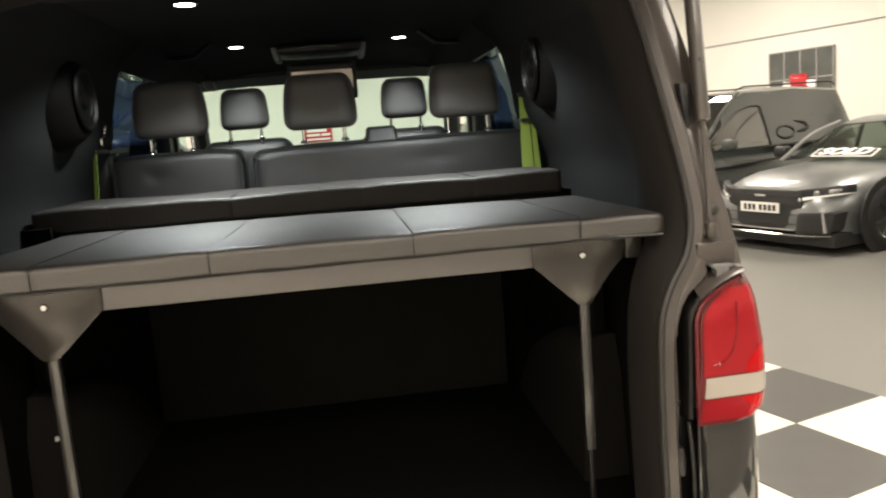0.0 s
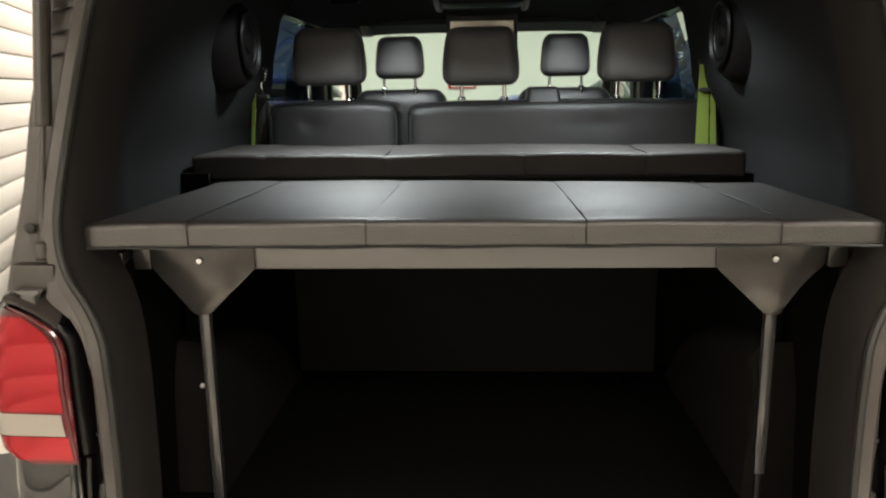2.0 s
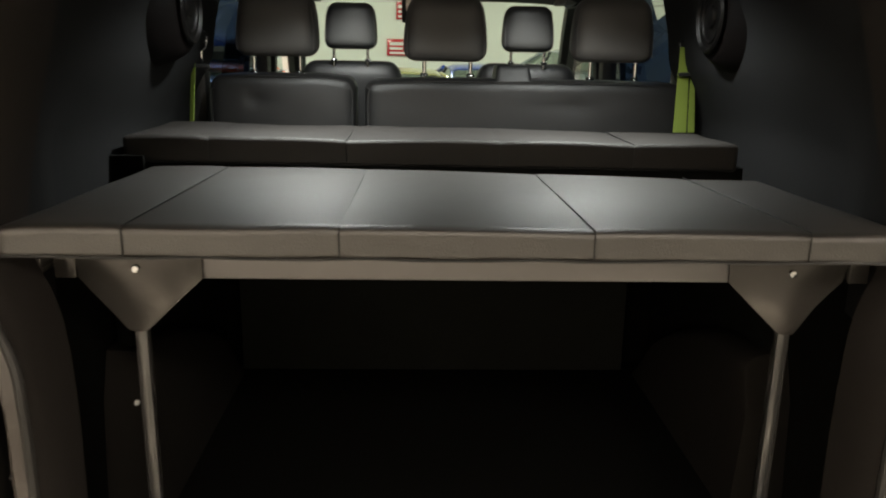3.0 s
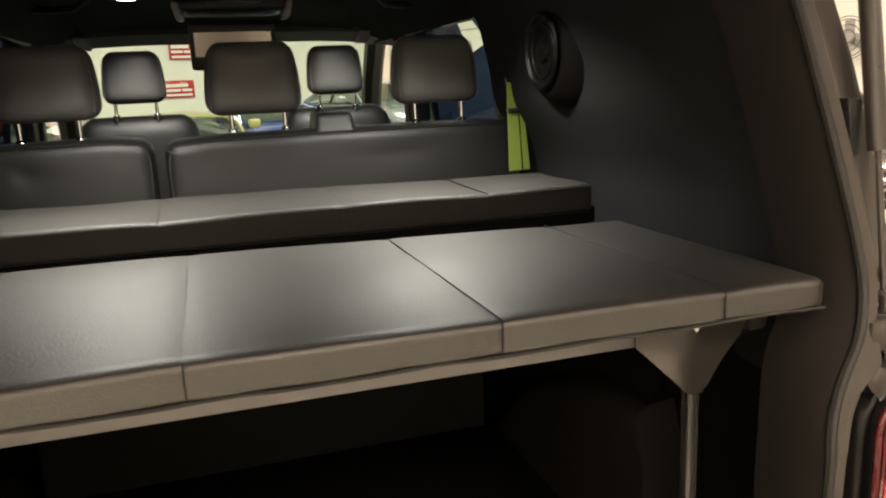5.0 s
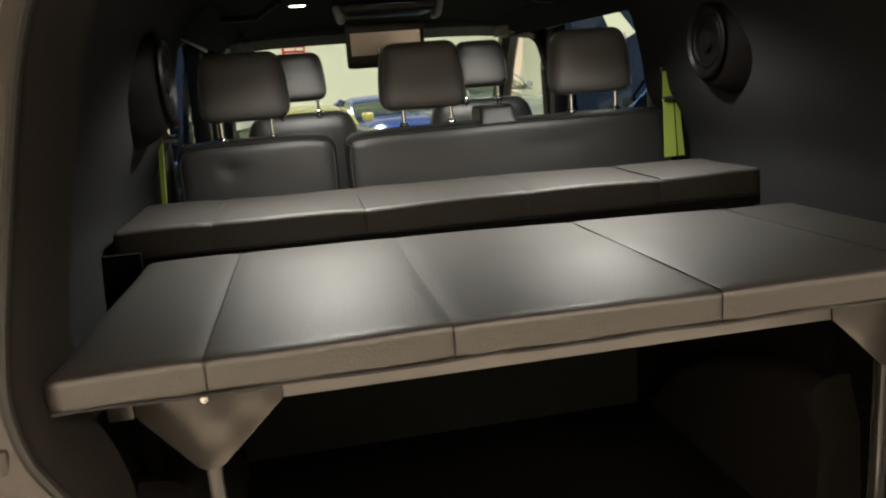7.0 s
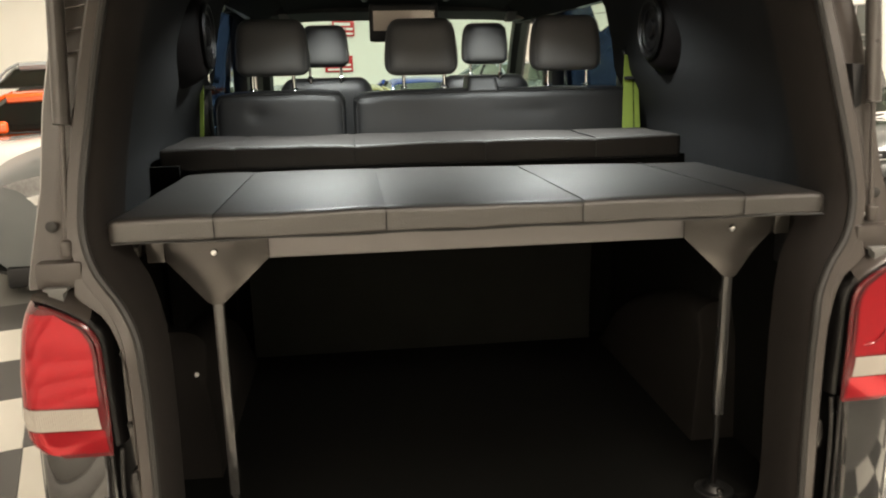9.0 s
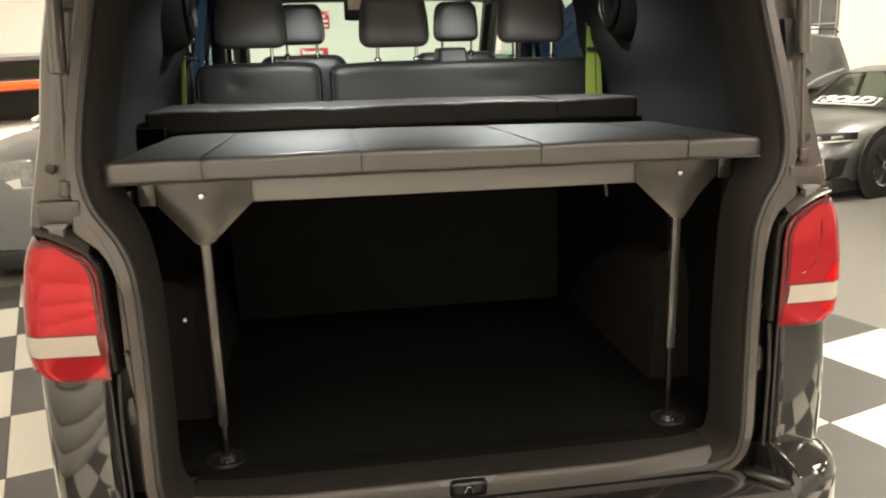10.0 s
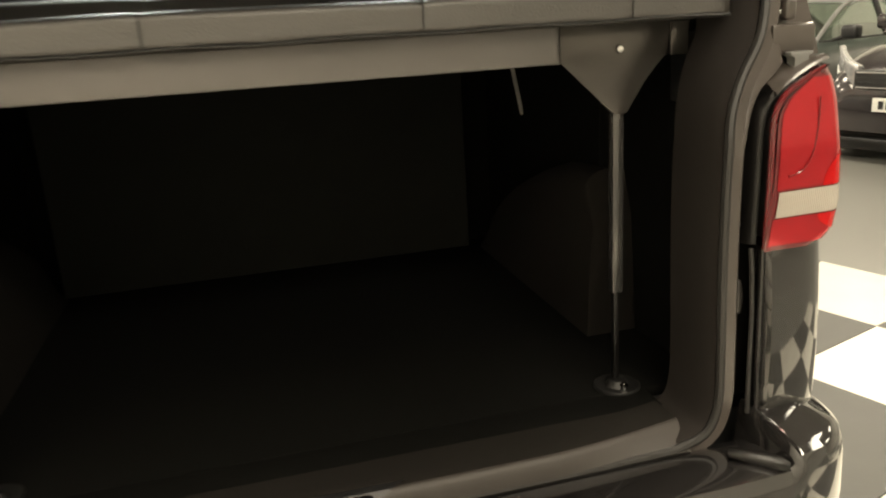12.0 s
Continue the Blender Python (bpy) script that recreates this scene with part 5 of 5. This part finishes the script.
def car_paint(name, color, rough=0.22, metal=0.3):
    return material(name, color, rough, metal=metal, coat=0.8, vary=0.06, rough_vary=0.2)


GREYPAINT = material("grey_metallic_paint", (0.19, 0.20, 0.20), 0.40, metal=0.65, coat=0.35, vary=0.06)
DARKPAINT = car_paint("dark_purple_grey_paint", (0.035, 0.03, 0.032))
ORANGEPAINT = car_paint("orange_paint", (0.80, 0.11, 0.015), 0.25, 0.0)
SILVERPAINT = car_paint("silver_paint", (0.36, 0.40, 0.42))
BLUEPAINT = car_paint("blue_paint", (0.03, 0.085, 0.42), 0.22, 0.2)
YELLOWPAINT = car_paint("pale_yellow_paint", (0.42, 0.39, 0.15), 0.22, 0.1)
SALOONPAINT = material("saloon_paint", (0.20, 0.215, 0.22), 0.42, metal=0.2, coat=0.15, vary=0.06)
REDPAINT = car_paint("red_paint", (0.55, 0.02, 0.03), 0.25, 0.0)
VANPAINT = car_paint("dull_grey_van_paint", (0.06, 0.066, 0.064), 0.3, 0.2)

car("sports_coupe", "metallic grey sports coupe with a sold sticker on its windscreen", GREYPAINT, (6.30, 4.47), 0, H=1.36, hood=0.88, belt=0.92, base=1.25, roof0=2.1, roof1=2.9, tail=3.85, sold=True, pillar=SATINGREY, bars=PLASTIC, grille_z=(0.27, 0.68), grille_w=0.52, wheel_r=0.35, lamp_z=0.595, lamp_h=0.09, sport=True)
car("hatchback", "dark purple-grey hatchback with bright headlamps and chrome grille bars", DARKPAINT, (5.88, 1.87), 0, H=1.58, hood=1.00, belt=1.03, base=1.1, roof0=1.8, roof1=3.3, tail=4.0, deck=1.0, grille_z=(0.60, 0.76), grille_w=0.46, wheel_r=0.34, lamp_z=0.62, lamp_h=0.17)
small_van = car("small_van", "dull grey panel van with black roof bars", VANPAINT, (6.2, 6.95), 0, L=4.12, W=1.8, H=1.83, hood=1.04, belt=1.05, base=0.9, roof0=1.7, roof1=3.72, tail=4.02, deck=1.1, rack=True, cat="van", lamp_z=0.7, glass_to=2.15, mirror_at=0.18)


def van_side(x, z, proud=0.012):
    """A point on the near side of the small van, above its waist."""
    return Vector((x, -0.81 + 0.16 * (z - 1.01) / 0.72 - proud, z))


top_edge = [(1.02, 1.14), (1.30, 1.34), (1.60, 1.52), (1.80, 1.575), (2.00, 1.585)]
part("window_frame", tube([van_side(x, z) for x, z in top_edge + [(2.05, 1.56), (2.10, 1.30), (2.14, 1.02)]], 0.012, 6), PLASTIC, small_van, "black window frame")
part("roof_side", slab([[van_side(x, z, 0.004), van_side(x, (z + min(1.76, 1.09 + 0.8 * (x - 0.9))) / 2 + 0.01, 0.004), van_side(x, min(1.77, 1.12 + 0.8 * (x - 0.9)), 0.0)] for x, z in top_edge[1:] + [(2.40, 1.585)]], 0.006), VANPAINT, small_van, "dull grey panel over the door window")
part("door_pillar", slab([[van_side(x0, z, 0.004), van_side(2.40, z, 0.004)] for x0, z in ((2.00, 1.585), (2.08, 1.30), (2.14, 1.01))], 0.006), VANPAINT, small_van)
part("waist_strip", tube([(0.95, -0.895, 0.80), (1.5, -0.905, 0.83), (2.25, -0.905, 0.85)], [0.02, 0.035, 0.015], 8), PLASTIC, small_van, "black side moulding")
part("side_graphic", tube([van_side(2.46 + 0.17 * math.cos(a), 1.19 + 0.085 * math.sin(a), 0.004) for a in [k * math.tau / 28 for k in range(28)]], 0.020, 5, closed=True), PLATEDARK, small_van, "dark round graphic")
part("side_graphic", tube([van_side(x, z, 0.004) for x, z in ((2.70, 1.18), (2.84, 1.20), (2.92, 1.24), (2.86, 1.30), (2.68, 1.34))], [0.015, 0.035, 0.035, 0.025, 0.006], 6), PLATEDARK, small_van, "dark hooked graphic")
car("dark_saloon", "silver grey saloon reflecting the white wall in its bonnet", SALOONPAINT, (-1.52, 5.75), 0, H=1.50, hood=1.12, belt=1.14, plate=False, lamp_z=0.64, lamp_h=0.15, intake=False, axle=(0.86, 3.4), base=1.5, roof0=2.2)
car("white_coupe", "white coupe with a long bonnet", material("white_paint", (0.72, 0.72, 0.70), 0.2, coat=1.0, vary=0.03), (-2.25, 7.68), 0, axle=(1.4, 3.4), H=1.35, hood=1.04, belt=1.05, base=1.3, roof0=2.1)
car("orange_hatchback", "bright orange hatchback with black lower trim", ORANGEPAINT, (-2.2, 9.8), 0, L=4.0, H=1.46, hood=0.97, belt=1.0, base=0.2, roof0=0.7, roof1=3.2, tail=3.8, panes=DARKGLASS, cant=0.06)
car("pickup_truck", "silver-blue tall pickup truck", SILVERPAINT, (-2.2, 13.6), 0, L=4.8, H=1.86, hood=1.35, belt=1.46, base=0.3, roof0=0.7, roof1=3.4, tail=3.8, deck=1.3, wheel_r=0.38, panes=DARKGLASS, cant=0.075, mirror_at=-0.1)
car("blue_estate", "bright blue tall estate car with pale glass", BLUEPAINT, (4.75, 9.8), 80, W=1.7, H=1.42, hood=1.12, belt=1.14, lamp_z=0.8)
car("yellow_estate", "pale yellow tall estate car beside a blue one", YELLOWPAINT, (2.75, 8.9), 75, W=1.7, H=1.36, hood=1.08, belt=1.10, lamp_z=0.8)
car("silver_estate", "silver estate car near the end wall", SILVERPAINT, (8.2, 11.5), 90, H=1.72, hood=1.2, belt=1.3, lamp_z=0.8)

# ---------------------------------------------------------------- things on the walls
pic = thing("wall_window", "dark framed glazed panel with white bars and a red ornament", "window", at=uv(URIGHT - 0.012, 8.50, 1.75), rz=18.5)
part("glass", box(-0.02, 0.0, -0.70, 0.70, 0.0, 0.78), REFLECTPANE, pic, smooth=False)
for y in (-0.69, -0.35, 0.0, 0.35, 0.69):
    part("bar", box(-0.035, -0.021, y - 0.012, y + 0.012, 0.0, 0.78, 0.003), GREYTRIM, pic)
for z in (0.01, 0.26, 0.77):
    part("bar", box(-0.037, -0.022, -0.70, 0.70, z - 0.012, z + 0.012, 0.003), GREYTRIM, pic)
part("ornament", rbox(-0.10, -0.04, -0.19, 0.19, 0.10, 0.32, 0.03, 9, lambda p, q: p + Vector((0, 0.09 * noise.noise(p * 14), 0.11 * noise.noise(p * 11 + Vector((3, 1, 7)))))), REDPAINT, pic, "red ornament")
for y in (-0.27, 0.25):
    part("ornament", rbox(-0.09, -0.04, y - 0.10, y + 0.10, 0.05, 0.22, 0.04, 5, lambda p, q: p + Vector((0, 0, 0.05 * noise.noise(p * 11)))), STICKER, pic, "white ornament")
for u, v, w, z0, z1 in ((5.3, VFRONT - 0.02, 0.55, 2.35, 2.75), (5.15, VFRONT - 0.02, 0.7, 1.52, 1.9)):
    sign = thing("wall_sign", "red sign with pale blocks on the white end wall", "sign", "red wall signs", at=uv(u, v, z0), rz=18.5)
    part("board", box(-w / 2, w / 2, -0.03, 0.0, 0, z1 - z0, 0.005), REDPAINT, sign)
    for a, b, c, d in ((-0.42, 0.30, 0.62, 0.80), (-0.42, 0.05, 0.36, 0.50), (0.10, 0.42, 0.36, 0.50), (-0.42, 0.42, 0.10, 0.22)):
        part("print_block", box(w * a, w * b, -0.036, -0.031, (z1 - z0) * c, (z1 - z0) * d, 0.001), STICKER, sign, smooth=False)
fan = thing("wall_fan", "round wire-guarded wall fan with grey blades", "fan", at=uv(URIGHT - 0.25, 5.2, 2.03), rz=18.5)
part("hub", lathe([(0.06, -0.05), (0.08, 0.0), (0.08, 0.2), (0.03, 0.24)], 16, "x"), GREYTRIM, fan)
for k in range(3):
    part("blade", place(rbox(-0.01, 0.01, -0.07, 0.07, 0.05, 0.27, 0.008, 4), Matrix.Rotation(k * math.tau / 3, 4, "X") @ Matrix.Rotation(0.4, 4, "Z")), GREYTRIM, fan)
for r in (0.12, 0.2, 0.28, 0.32):
    part("guard_ring", tube([(-0.06, r * math.cos(k * math.tau / 28), r * math.sin(k * math.tau / 28)) for k in range(28)], 0.006, 5, closed=True), PLASTIC, fan)

# ---------------------------------------------------------------- pieces: door slats and floor tiles
shutter = part("door_1", box(ULEFT - 0.09, ULEFT - 0.04, VBACK + 0.1, VFRONT - 8.0, 0.0, 4.3), JOINTDARK, m=ROOM.copy(), smooth=False)
tagged(shutter, "white roller door of narrow horizontal slats, closed", "door", kind="structure")
bm = bmesh.new()
sec = [(-0.04, 0.006), (0.0, 0.009), (0.007, 0.018), (0.010, 0.11), (0.007, 0.198), (0.0, 0.208), (-0.04, 0.211)]
loft([[Vector((x, v, z)) for x, z in sec] for v in (VBACK + 0.1, VFRONT - 8.0)], bm=bm)
slat_mesh = finish("slat", bm, SLATWHITE)
for i in range(20):
    ob = new("slat", slat_mesh)
    ob.parent = shutter
    ob.matrix_basis = Matrix.Translation((ULEFT, 0, 0.218 * i))

tile_bm = box(0.002, TILE - 0.002, 0.002, TILE - 0.002, -0.0055, 0.0, 0.0018, 1)
tile_white = finish("tile", tile_bm.copy(), TILEWHITE)
tile_dark = finish("tile", tile_bm, TILEDARK)
for i in range(-11, 1):
    for j in range(-5, 6):
        u, v = U0 + i * TILE, V0 + j * TILE
        if (j >= 2 and i > -3) or u < ULEFT - 0.4:
            continue
        ob = new("tile", tile_white if (i + j) % 2 else tile_dark)
        ob.parent = floor
        ob.matrix_basis = Matrix.Translation((u, v, 0.0))
